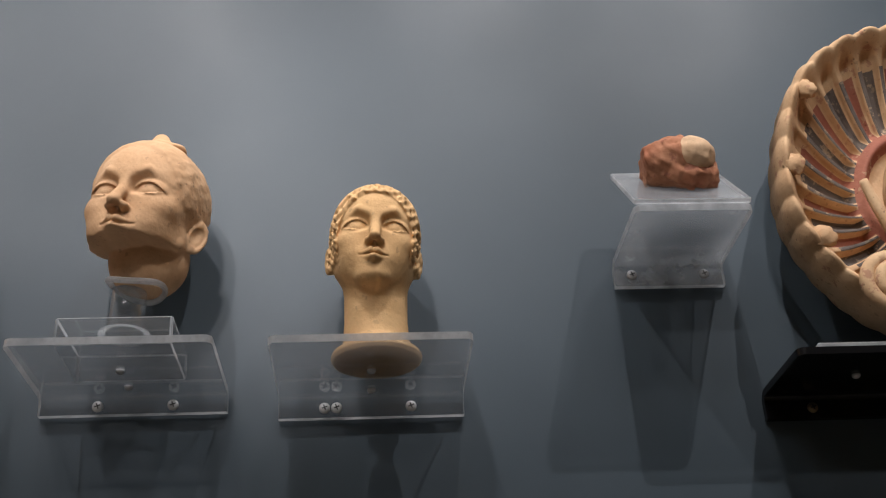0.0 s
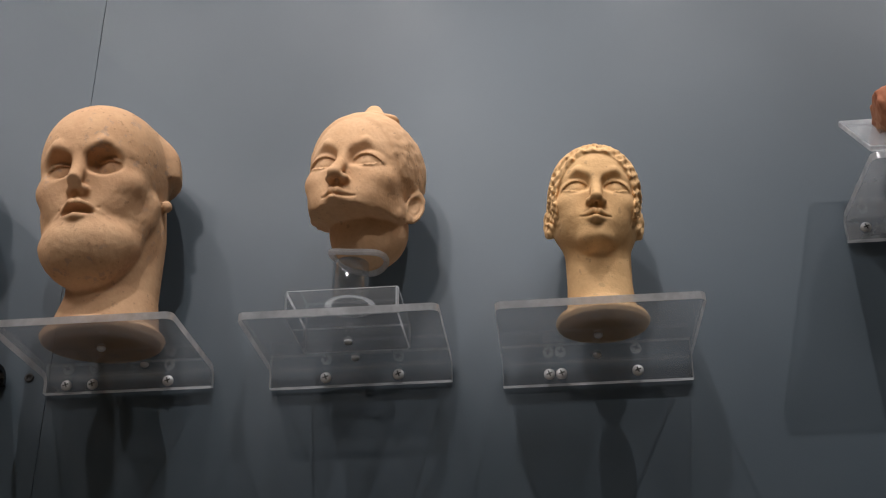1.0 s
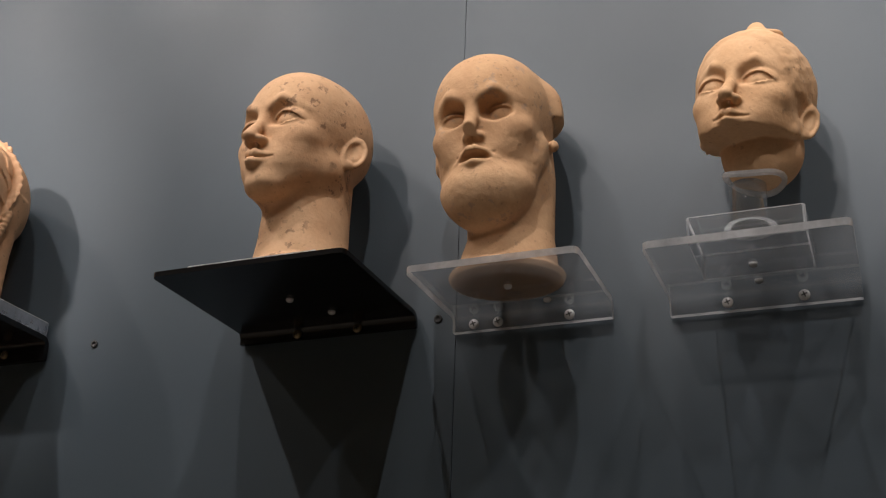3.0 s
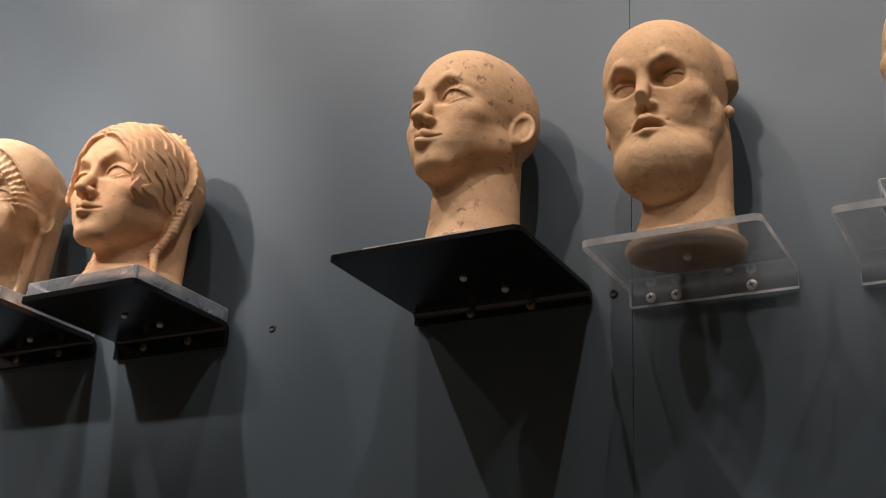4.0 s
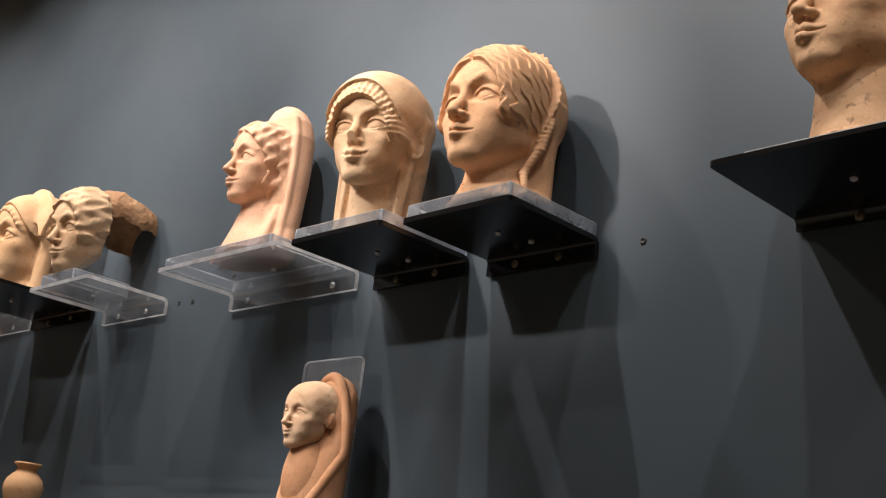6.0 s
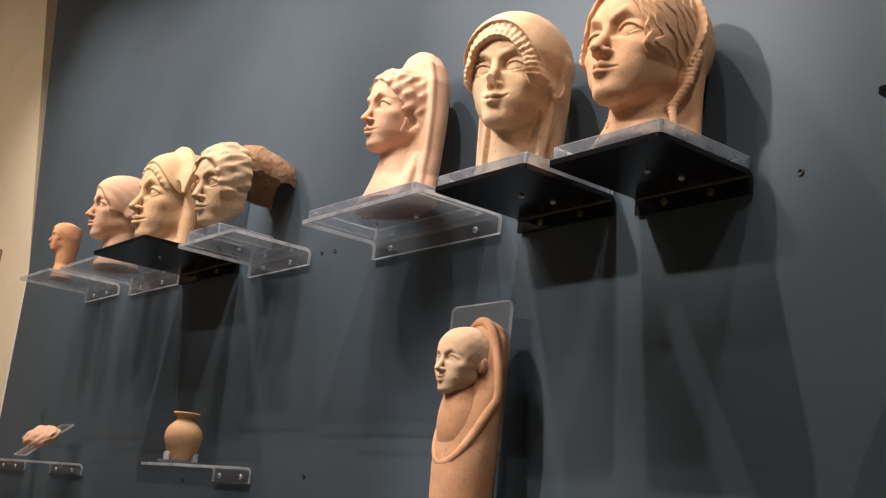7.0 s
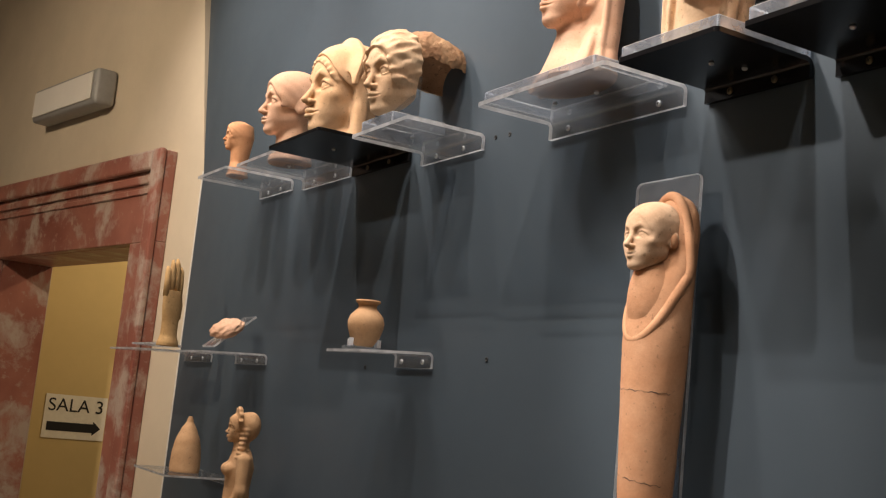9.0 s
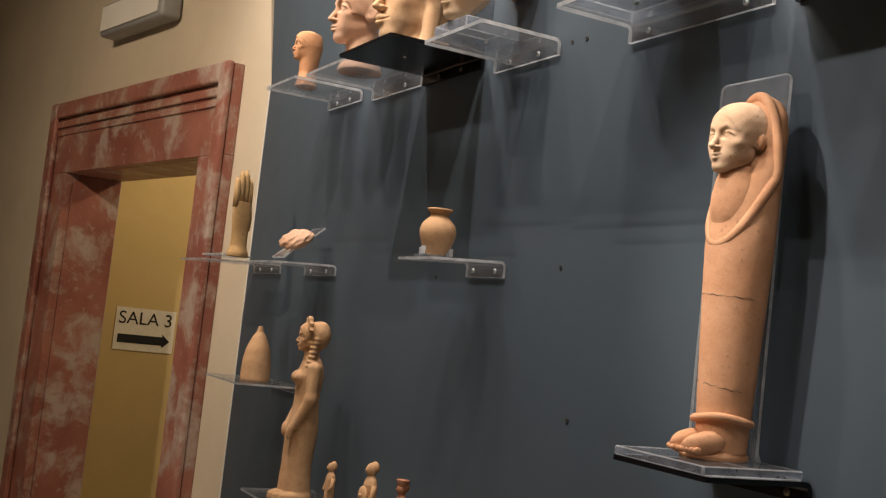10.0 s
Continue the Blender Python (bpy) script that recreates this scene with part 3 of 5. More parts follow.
def statue(name, shells, at, size, yaw, label, category, materials, pitch=0.0, lean=0.0, group="", shell_materials=None, base=None, base_materials=None):
    """Joins clay shells into one plain mesh. yaw: degrees towards +x. base: shells in metres that stand upright below."""
    verts, faces, mats = [], [], []
    turn = np.array(Euler((radians(pitch), radians(lean), radians(yaw))).to_matrix())
    for i, (p, f) in enumerate(shells):
        n = sum(len(v) for v in verts)
        verts.append((p * size) @ turn.T)
        faces += [tuple(k + n for k in loop) for loop in f]
        mats += [shell_materials[i] if shell_materials else 0] * len(f)
    flat = np.array(Euler((0, 0, radians(yaw))).to_matrix())
    for i, (p, f) in enumerate(base or []):
        n = sum(len(v) for v in verts)
        verts.append(p @ flat.T)
        faces += [tuple(k + n for k in loop) for loop in f]
        mats += [base_materials[i] if base_materials else 0] * len(f)
    me = bpy.data.meshes.new(name)
    me.from_pydata(np.concatenate(verts).tolist(), [], faces)
    for m in materials if isinstance(materials, (list, tuple)) else [materials]:
        me.materials.append(m)
    me.polygons.foreach_set("material_index", mats)
    me.polygons.foreach_set("use_smooth", [True] * len(me.polygons))
    bm = bmesh.new()
    bm.from_mesh(me)
    bmesh.ops.recalc_face_normals(bm, faces=bm.faces[:])
    bm.to_mesh(me)
    bm.free()
    ob = new(name, me)
    ob.location = at
    return tagged(ob, label, category, group)


# ---- the room ----
END = -4.31      # where the display wall stops
SEAM = -0.576


def slab(name, x0, x1, y0, y1, z0, z1, material, bevel=0.0, parent=None):
    bm = bmesh.new()
    box(bm, x0, x1, y0, y1, z0, z1, bevel, 1)
    return part(name, bm, material, parent)


wall = empty("wall_north", (0, 0, 0), "slate grey-blue painted display wall with a panel seam", "wall", kind="structure")
slab("panel", SEAM + 0.0003, 2.6, 0, 0.05, 0, 3.9, M_WALL, 0.0003, wall)
bm = bmesh.new()
KINK = 2.27      # above this height the panel's end leans outwards
outline = [(END, 0), (SEAM - 0.0003, 0), (SEAM - 0.0003, 3.9), (END - 0.44, 3.9), (END, KINK)]
fr = [bm.verts.new((x, 0, z)) for x, z in outline]
bk = [bm.verts.new((x, 0.05, z)) for x, z in outline]
bm.faces.new(fr)
bm.faces.new(bk[::-1])
for i in range(5):
    bm.faces.new((fr[(i + 1) % 5], fr[i], bk[i], bk[(i + 1) % 5]))
part("panel", bm, M_WALL, wall)
slab("backing", END + 0.01, 2.6, 0.055, 0.12, 0, 3.9, M_WALL, 0, wall)

# unseen floor, ceiling and walls close the room; the pale floor bounces light up
tagged(slab("floor", -9.5, 2.6, -5.2, 4.5, -0.1, 0, M_FLOOR), "worn stone gallery floor", "floor", kind="structure")
tagged(slab("ceiling", -9.5, 2.6, -5.2, 4.5, 3.9, 4.0, M_WHITE), "plain white plaster ceiling", "ceiling", kind="structure")
tagged(slab("wall_south", -9.5, 2.6, -5.3, -5.2, 0, 3.9, M_BEIGE), "plain beige plaster wall", "wall", kind="structure")
tagged(slab("wall_east", 2.6, 2.7, -5.3, 4.5, 0, 3.9, M_BEIGE), "plain beige plaster wall", "wall", kind="structure")
tagged(slab("wall_west", -9.6, -9.5, -5.3, 4.5, 0, 3.9, M_BEIGE), "plain beige plaster wall", "wall", kind="structure")

# the beige wall with the marble doorway, set at a slant to the display wall
SLANT = 10.0
door_m = Matrix.Translation((-4.325, 0.005, 0)) @ Euler((0, 0, radians(180 + SLANT))).to_matrix().to_4x4()
# in door space u runs along the wall away from the display wall, v > 0 lies behind its face (turned: -y is behind)
U0, U1, UL, UF = 0.447, 1.97, 0.22, 0.25      # opening and the widths of its casing
TOP, CASE = 2.015, 0.355


def door_slab(name, u0, u1, v0, v1, z0, z1, material, parent, bevel=0.0, label=""):
    bm = bmesh.new()
    box(bm, u0, u1, -v1, -v0, z0, z1, bevel, 2)
    ob = part(name, bm, material, parent, label)
    return ob


dw = empty("wall_west_door", door_m, "warm beige plaster wall beside a marble doorway", "wall", kind="structure")
bm = bmesh.new()
outline = [(0.0, 0), (U0 - 0.02, 0), (U0 - 0.02, TOP + 0.02), (U0 - 0.02, 3.9), (0.405, 3.9), (0.0, KINK)]
fr = [bm.verts.new((u, 0, z)) for u, z in outline]
bk = [bm.verts.new((u, -0.26, z)) for u, z in outline]
bm.faces.new(fr[::-1])
bm.faces.new(bk)
for i in range(6):
    bm.faces.new((fr[i], fr[(i + 1) % 6], bk[(i + 1) % 6], bk[i]))
part("plaster", bm, M_BEIGE, dw)
door_slab("plaster", U1 + 0.02, 5.3, 0, 0.26, 0, 3.9, M_BEIGE, dw)
door_slab("plaster", U0 - 0.02, U1 + 0.02, 0, 0.26, TOP + 0.02, 3.9, M_BEIGE, dw)

dr = empty("door_1", door_m, "open doorway framed with moulded red veined marble", "doorway", kind="structure")
for name, u0, u1, z0, z1 in (("jamb", U0 - UL, U0, 0, TOP), ("jamb", U1, U1 + UF, 0, TOP), ("lintel", U0 - UL, U1 + UF, TOP, TOP + CASE)):
    door_slab(name, u0, u1, -0.045, -0.001, z0, z1, M_MARBLE, dr, 0.004)
for name, u0, u1, z0, z1 in (("outer_moulding", U0 - UL - 0.004, U0 - UL + 0.07, 0, TOP + CASE + 0.006), ("outer_moulding", U1 + UF - 0.08, U1 + UF + 0.004, 0, TOP + CASE + 0.006),
                            ("cornice", U0 - UL + 0.072, U1 + UF - 0.082, TOP + CASE - 0.075, TOP + CASE + 0.004)):
    door_slab(name, u0, u1, -0.075, -0.046, z0, z1, M_MARBLE, dr, 0.010)
door_slab("fillet", U0 - UL + 0.075, U1 + UF - 0.085, -0.060, -0.046, TOP + CASE - 0.125, TOP + CASE - 0.09, M_MARBLE, dr, 0.006)
door_slab("fillet", U0 - UL + 0.075, U1 + UF - 0.085, -0.055, -0.046, TOP + CASE - 0.165, TOP + CASE - 0.14, M_MARBLE, dr, 0.004)
for name, u0, u1, z0, z1 in (("reveal", U0 - 0.018, U0, 0, TOP), ("reveal", U1, U1 + 0.018, 0, TOP), ("soffit", U0, U1, TOP, TOP + 0.018)):
    door_slab(name, u0, u1, 0.001, 0.25, z0, z1, M_MARBLE, dr, 0.003)

# closes the end of the display wall; its white paints in lamp-lit beige plaster
bm = bmesh.new()
box(bm, END - 0.012, END - 0.001, -0.002, 0.12, 0, KINK, 0.001, 1)
tagged(part("trim", bm, M_WHITE), "white strip ending the display wall, standing for lamp-lit beige plaster", "trim", kind="structure")

# next room, with its sign
tagged(slab("wall_next_room", -7.0, -6.9, -0.30, 2.2, 0, 3.9, M_YELLOW), "ochre plaster wall of the next room", "wall", kind="structure")


def text_mesh(body, size, material, parent, m, name="lettering"):
    cu = bpy.data.curves.new(name, "FONT")
    cu.body, cu.size, cu.align_x, cu.align_y, cu.extrude = body, size, "CENTER", "CENTER", 0.0004
    tmp = bpy.data.objects.new(name, cu)
    me = bpy.data.meshes.new_from_object(tmp)
    bpy.data.objects.remove(tmp)
    me.materials.clear()
    me.materials.append(material)
    ob = new(name, me)
    ob.parent, ob.matrix_basis = parent, m
    return ob


sign_m = Matrix.Translation((-6.898, 0.262, 1.25)) @ Euler((radians(90), 0, radians(90))).to_matrix().to_4x4() @ Matrix.Scale(1.1, 4)
sign = empty("room_sign", sign_m, "white paper sign reading SALA 3 above a black arrow", "sign")
bm = bmesh.new()
box(bm, -0.155, 0.155, -0.110, 0.110, 0, 0.0015)
part("paper", bm, M_PAPER, sign)
text_mesh("SALA 3", 0.092, M_INK, sign, Matrix.Translation((0, 0.055, 0.0022)))
bm = bmesh.new()
arrow = [(-0.135, -0.072), (0.095, -0.072), (0.095, -0.086), (0.135, -0.050), (0.095, -0.014), (0.095, -0.028), (-0.135, -0.028)]
bottom = [bm.verts.new((a, b, 0.0018)) for a, b in arrow]
upper = [bm.verts.new((a, b, 0.0026)) for a, b in arrow]
bm.faces.new(upper)
for i in range(7):
    bm.faces.new((bottom[i], bottom[(i + 1) % 7], upper[(i + 1) % 7], upper[i]))
part("arrow", bm, M_INK, sign)

# grey emergency light on the beige wall
em = empty("emergency_light", door_m @ Matrix.Translation((1.24, 0.0, 2.64)), "grey plastic emergency light box over the doorway", "emergency light")
bm = bmesh.new()
box(bm, -0.36, 0.36, 0.002, 0.10, 0.0, 0.16, 0.02, 3)
part("housing", bm, M_GREY, em, "", True)
bm = bmesh.new()
box(bm, -0.33, 0.33, 0.101, 0.108, 0.02, 0.14, 0.003, 2)
part("diffuser", bm, M_WHITE, em)

# old screw holes in the wall
for hx, hz in ((-0.599, 2.02), (-1.104, 2.036), (-2.315, 2.078), (-2.26, 2.076), (-2.269, 1.601), (-2.82, 1.575), (-2.19, 1.30)):
    bm = bmesh.new()
    turn = Matrix.Translation((hx, -0.0005, hz)) @ Euler((radians(90), 0, 0)).to_matrix().to_4x4()
    lathe(bm, [(0.0052, -0.001), (0.0052, 0.0012), (0.0030, 0.0014), (0.0028, 0.0004)], 18, turn)
    tagged(part("wall_plug", bm, M_DARK, None, "", True), "empty dark screw hole plug in the wall", "wall plug", "empty wall plugs")

# ---- shelves ----
wall_shelf(0.475, 0.84, 1.966, 2.000, 0.13, True, (0.528, 0.79), extra=((-0.1, -0.07),))
wall_shelf(-0.063, 0.139, 1.981, 2.012, 0.160, False, (-0.013, 0.0, 0.081), extra=((0.0, -0.085), (0.0, -0.03)))
wall_shelf(-0.319, -0.118, 1.991, 2.018, 0.152, False, (-0.256, -0.176), extra=((0.0, -0.085), (0.0, -0.04)))
wall_shelf(-0.576, -0.384, 1.997, 2.022, 0.155, False, (-0.549, -0.519, -0.433), extra=((0.0, -0.09), (0.03, -0.04)))
wall_shelf(-0.868, -0.625, 2.010, 2.030, 0.205, True, (-0.785, -0.702), 0.006, extra=((0.0, -0.10), (0.03, -0.05)))
wall_shelf(-1.393, -1.180, 2.018, 2.052, 0.195, True, (-1.333, -1.247), extra=((0.0, -0.10), (0.02, -0.05)))
wall_shelf(-1.663, -1.442, 2.028, 2.060, 0.195, True, (-1.604, -1.510), extra=((0.0, -0.10), (0.02, -0.05)))
wall_shelf(-2.103, -1.715, 2.036, 2.074, 0.180, False, (-2.038, -1.776), extra=((-0.05, -0.10), (0.06, -0.09)))
wall_shelf(-2.626, -2.355, 2.056, 2.092, 0.195, False, (-2.55, -2.43))
wall_shelf(-3.005, -2.689, 2.078, 2.112, 0.250, True, (-2.91, -2.79))
wall_shelf(-3.337, -3.019, 2.082, 2.118, 0.215, False, (-3.25, -3.11))
wall_shelf(-3.679, -3.421, 2.093, 2.126, 0.215, False, (-3.60, -3.50))
wall_shelf(-2.656, -2.485, 1.577, 1.613, 0.185, False, (-2.620, -2.520), 0.006, sag=0.012)
wall_shelf(-4.230, -3.950, 1.572, 1.604, 0.270, False, (-4.15, -4.03), 0.006, sag=0.012)
wall_shelf(-3.720, -3.465, 1.570, 1.602, 0.200, False, (-3.66, -3.53), 0.006, sag=0.010)
wall_shelf(-3.900, -3.560, 1.200, 1.228, 0.230, False, (-3.80, -3.66), 0.006)
wall_shelf(-3.420, -3.130, 0.915, 0.948, 0.230, False, (-3.35, -3.20), 0.006)
wall_shelf(-3.110, -2.600, 0.915, 0.948, 0.180, False, (-3.0, -2.7), 0.006)
wall_shelf(-1.765, -1.545, 1.258, 1.290, 0.200, True, (-1.70, -1.585))

base_plate(0.50, 0.82, -0.125, -0.02, 2.000, 2.008, "thin clear acrylic base plate on the black shelf")
base_plate(-0.83, -0.665, -0.196, -0.04, 2.030, 2.038, "thin clear acrylic base plate on the black shelf")
base_plate(-1.388, -1.184, -0.192, -0.004, 2.052, 2.074)
base_plate(-1.660, -1.446, -0.192, -0.004, 2.060, 2.080)
base_plate(-2.09, -1.75, -0.175, -0.015, 2.074, 2.094)
base_plate(-2.60, -2.45, -0.185, -0.05, 2.092, 2.122)
base_plate(-1.762, -1.555, -0.20, -0.012, 1.290, 1.304, "clear acrylic base plate on the black shelf")

# ---- heads ----
HEADS = "terracotta heads"


def curls(x, y, z, out, p):
    oval = face_oval(x, z, 0.285, -0.08, 0.365)
    band = smooth(0.97, 1.03, oval) * smooth(1.36, 1.26, oval) * smooth(-0.26, -0.18, z) * smooth(0.24, 0.14, y)
    cap = smooth(1.25, 1.33, oval) * smooth(-0.15, 0.05, z)
    return band * (0.020 + 0.009 * worms(x, y, z, 80.0, 2)) + 0.012 * cap


statue("terracotta_bust", [], (0.044, -0.088, 2.147), 1.0, 1.0, "cream terracotta head of a youth with curly fringe", "sculpture", C_CREAM, group=HEADS,
       base=[bust(0.142, [(-0.134, 0, 0.004, 0.046, 0.045), (-0.130, 0, 0.004, 0.048, 0.047), (-0.125, 0, 0.004, 0.046, 0.045), (-0.121, 0, 0.004, 0.038, 0.038), (-0.112, 0, 0.004, 0.035, 0.035), (-0.09, 0, 0.004, 0.0335, 0.033), (-0.045, 0, 0.002, 0.034, 0.034), (0.0, 0, 0.006, 0.03, 0.03)],
                  curls, pitch=-1, lean=4, h=0.0011, seed=2, jaw=1.12, cheeks=1.04, ears=0.85, ear_at=(0.325, 0.05, -0.13), lips=1.15, blend=0.016)])


def capped(x, y, z, out, p):
    brow = smooth(0.98, 1.08, face_oval(x, z, 0.31, -0.10, 0.43)) * smooth(-0.1, 0.02, z)
    return (0.012 + 0.010 * lumps(p, 8, 26)) * brow


def broken_jaw(d, x, y, z, p):
    edge = -0.310 + 0.006 * np.sin(17 * x) + 0.004 * np.sin(53 * x + 1) + 0.10 * np.abs(x)
    # a wide lip of clay along the break, the jaw below it gone, the inner wall left behind
    rim = limb(np.abs(x), y, z, (0.0, -0.310, -0.290), (0.275, -0.06, -0.250), 0.042, 0.034) + 0.006 * lumps(p, 5, 30)
    d = join(d, rim, 0.035)
    d = carve(d, np.maximum(z - edge, y - 0.17 - 0.1 * np.abs(x)), 0.006)
    core = ell(x, y, z, (0.04, 0.075, -0.28), (0.255, 0.225, 0.27)) + 0.010 * lumps(p, 6, 9)
    d = join(d, np.maximum(core, -0.50 - z), 0.012)
    knot = join(ell(x, y, z, (0.0, -0.02, 0.487), (0.17, 0.12, 0.045)), ell(x, y, z, (0.0, -0.05, 0.53), (0.062, 0.055, 0.065)), 0.05)
    return join(d, knot + 0.014 * lumps(p, 2, 22), 0.02)


statue("terracotta_bust", [], (-0.204, -0.088, 2.190), 1.0, -14.0, "tan terracotta head with broken chin and small topknot", "sculpture", C_TAN, group=HEADS,
       base=[bust(0.172, None, capped, broken_jaw, pitch=-2, lean=7, h=0.0012, seed=5, brow=0.75, deep=-0.004, rough=1.5, ears=1.0, ear_at=(0.315, 0.085, -0.13), cheeks=1.10, jaw=1.15)])

# its stand: a block, a column and a saddle
st = empty("acrylic_stand", (-0.218, -0.085, 2.018), "clear acrylic block and column holding a head", "display stand")
part("block", sheet(-0.058, 0.058, -0.050, 0.050, 0.0, 0.030, 0.0016, 0.002, True), [M_CLEAR, M_EDGE, M_ROD], st)
bm = bmesh.new()
lathe(bm, [(0.0190, 0.0302), (0.0195, 0.0312), (0.0195, 0.080), (0.0190, 0.081)], 40)
part("column", bm, M_ROD, st, "", True)
bm = bmesh.new()
lathe(bm, [(0.027, 0.0303), (0.027, 0.0325), (0.0198, 0.033)], 36, cap=False)
part("ring", bm, M_EDGE, st, "", True)
p, f = pipe([(0.030 * math.cos(a) + 0.008, 0.026 * math.sin(a), 0.086 + 0.004 * math.cos(2 * a + 0.4) - 0.005 * math.cos(a)) for a in np.linspace(0, 2 * math.pi, 40, endpoint=False)], 0.0034, 8, True)
me = bpy.data.meshes.new("saddle")
me.from_pydata(p.tolist(), [], f)
me.materials.append(M_EDGE)
sad = new("saddle", me)
sad.parent = st


def balding(x, y, z, out, p):
    # a low fringe of hair round the back, ending in a ledge
    fringe = smooth(0.06, 0.16, y + 0.15 * z) * smooth(0.055, 0.085, z) * smooth(0.40, 0.20, z)
    beard = smooth(-0.12, -0.26, z - 0.6 * (np.abs(x) - 0.12)) * smooth(0.10, 0.0, y) * smooth(0.12, 0.18, np.sqrt(x ** 2 + (1.5 * (z + 0.285)) ** 2))
    return 0.060 * fringe + beard * (0.003 + 0.0022 * lumps(p, 9, 45))


def stump(d, x, y, z, p):
    """The ear on one side is broken to a stub."""
    keep = ell(x, y, z, (0.335, 0.07, -0.115), (0.030, 0.030, 0.035)) + 0.006 * lumps(p, 3, 40)
    d = join(d, keep, 0.02)
    other = carve(ell(x, y, z, (-0.372, 0.05, -0.09), (0.040, 0.055, 0.095)), ell(x, y, z, (-0.405, 0.03, -0.08), (0.026, 0.036, 0.062)), 0.012)
    return join(d, other, 0.02)


statue("terracotta_bust", [], (-0.499, -0.092, 2.206), 1.0, -2.0, "brown terracotta head of a bald bearded man, parted lips", "sculpture", C_BEARD, group=HEADS,
       base=[bust(0.198, [(-0.182, 0.012, 0.016, 0.064, 0.056), (-0.176, 0.012, 0.016, 0.067, 0.058), (-0.168, 0.012, 0.018, 0.058, 0.052), (-0.13, 0.014, 0.022, 0.050, 0.047), (-0.05, 0.012, 0.026, 0.052, 0.048), (0.02, 0.008, 0.024, 0.05, 0.045)],
                  balding, stump, pitch=8, lean=-2, seed=9, beard=True, parted=0.6, brow=1.2, deep=0.05, nose="broken", ears=0.0, cheeks=1.10, jaw=1.1, rough=1.4, blend=0.006)])

statue("terracotta_bust", [], (-0.744, -0.105, 2.220), 1.0, -15.0, "smooth bald tan terracotta head with dark stains on long neck", "sculpture", C_STAIN, group=HEADS,
       base=[bust(0.205, [(-0.182, 0, 0.004, 0.076, 0.066), (-0.176, 0, 0.004, 0.078, 0.069), (-0.168, 0, 0.008, 0.068, 0.062), (-0.157, 0, 0.010, 0.060, 0.056), (-0.13, 0, 0.012, 0.056, 0.054), (-0.09, 0, 0.014, 0.0535, 0.053), (-0.02, 0, 0.016, 0.052, 0.053), (0.02, 0, 0.016, 0.045, 0.045)],
                  None, pitch=-4, seed=12, ears=1.0, ear_at=(0.318, 0.10, -0.07), jaw=1.18, cheeks=1.05, lips=1.2, brow=1.15, blend=0.018)])


def waved(x, y, z, out, p):
    oval = face_oval(x, z, 0.275, -0.09, 0.385)
    hairy = smooth(0.97, 1.03, oval) * smooth(-0.20, -0.10, z) * smooth(0.13, 0.06, y)
    ang = np.arctan2(np.abs(x), z + 0.12)
    strands = np.sin((oval + 1.1 * np.maximum(y + 0.12, 0)) * 58 + 1.1 * np.sin(ang * 18))
    part_line = np.exp(-(x / 0.014) ** 2) * smooth(0.2, 0.3, z)
    veil = smooth(0.09, 0.14, y)
    ridge = np.exp(-((y - 0.105 - 0.02 * np.sin(z * 9)) / 0.018) ** 2) * smooth(-0.45, -0.25, z)
    return hairy * (0.034 + 0.0065 * strands - 0.03 * part_line) + 0.045 * veil * smooth(-0.5, -0.1, z) + ridge * (0.046 + 0.005 * np.sin(ang * 60))


def bow(d, x, y, z, p):
    return join(d, ell(x, y, z, (0.0, 0.03, 0.535), (0.12, 0.09, 0.05)) + 0.012 * lumps(p, 3, 22), 0.03)


def shoulders(d, x, y, z, q):
    """A thin hem of the veil that runs down each side of the neck to the base."""
    a = np.abs(x)
    for p0, p1, ra, rb in (((0.080, 0.028, -0.010), (0.070, 0.018, -0.055), 0.005, 0.006), ((0.070, 0.018, -0.055), (0.058, 0.000, -0.095), 0.006, 0.006), ((0.058, 0.000, -0.095), (0.076, -0.012, -0.135), 0.006, 0.005)):
        d = join(d, limb(a, y, z, p0, p1, ra, rb) + 0.0005 * np.sin(z * 900), 0.006)
    back = column(x, y, z, [(-0.140, 0, 0.044, 0.072, 0.030), (-0.06, 0, 0.046, 0.068, 0.036), (0.02, 0, 0.046, 0.074, 0.044)])
    return join(d, back, 0.012)


statue("terracotta_bust", [], (-1.292, -0.118, 2.217), 1.0, 0.0, "honey terracotta head of a woman with waved hair", "sculpture", C_WOMAN, group=HEADS,
       base=[bust(0.218, [(-0.143, 0, 0.012, 0.084, 0.062), (-0.138, 0, 0.012, 0.086, 0.064), (-0.130, 0, 0.012, 0.080, 0.060), (-0.115, 0, 0.016, 0.060, 0.054), (-0.09, 0, 0.018, 0.052, 0.050), (-0.03, 0, 0.02, 0.050, 0.053), (0.03, 0, 0.02, 0.05, 0.05)],
                  waved, bow, pitch=-4, seed=15, ears=0.0, jaw=1.05, cheeks=1.04, lips=1.1, body=shoulders, blend=0.016)])


def fringed(x, y, z, out, p):
    oval = face_oval(x, z, 0.262, -0.13, 0.365)
    ang = np.arctan2(x, z + 0.13)
    band = smooth(0.97, 1.03, oval) * smooth(1.42, 1.34, oval) * smooth(-0.16, -0.06, z) * smooth(0.16, 0.08, y)
    cap = smooth(1.34, 1.40, oval) * smooth(-0.05, 0.15, z) * (1 - 0.5 * smooth(0.0, 0.25, y))
    return band * (0.062 + 0.0045 * np.cos(ang * 50) + 0.003 * np.sin(oval * 45)) + 0.085 * cap + 0.03 * smooth(0.1, 0.2, y) * smooth(-0.4, -0.1, z)


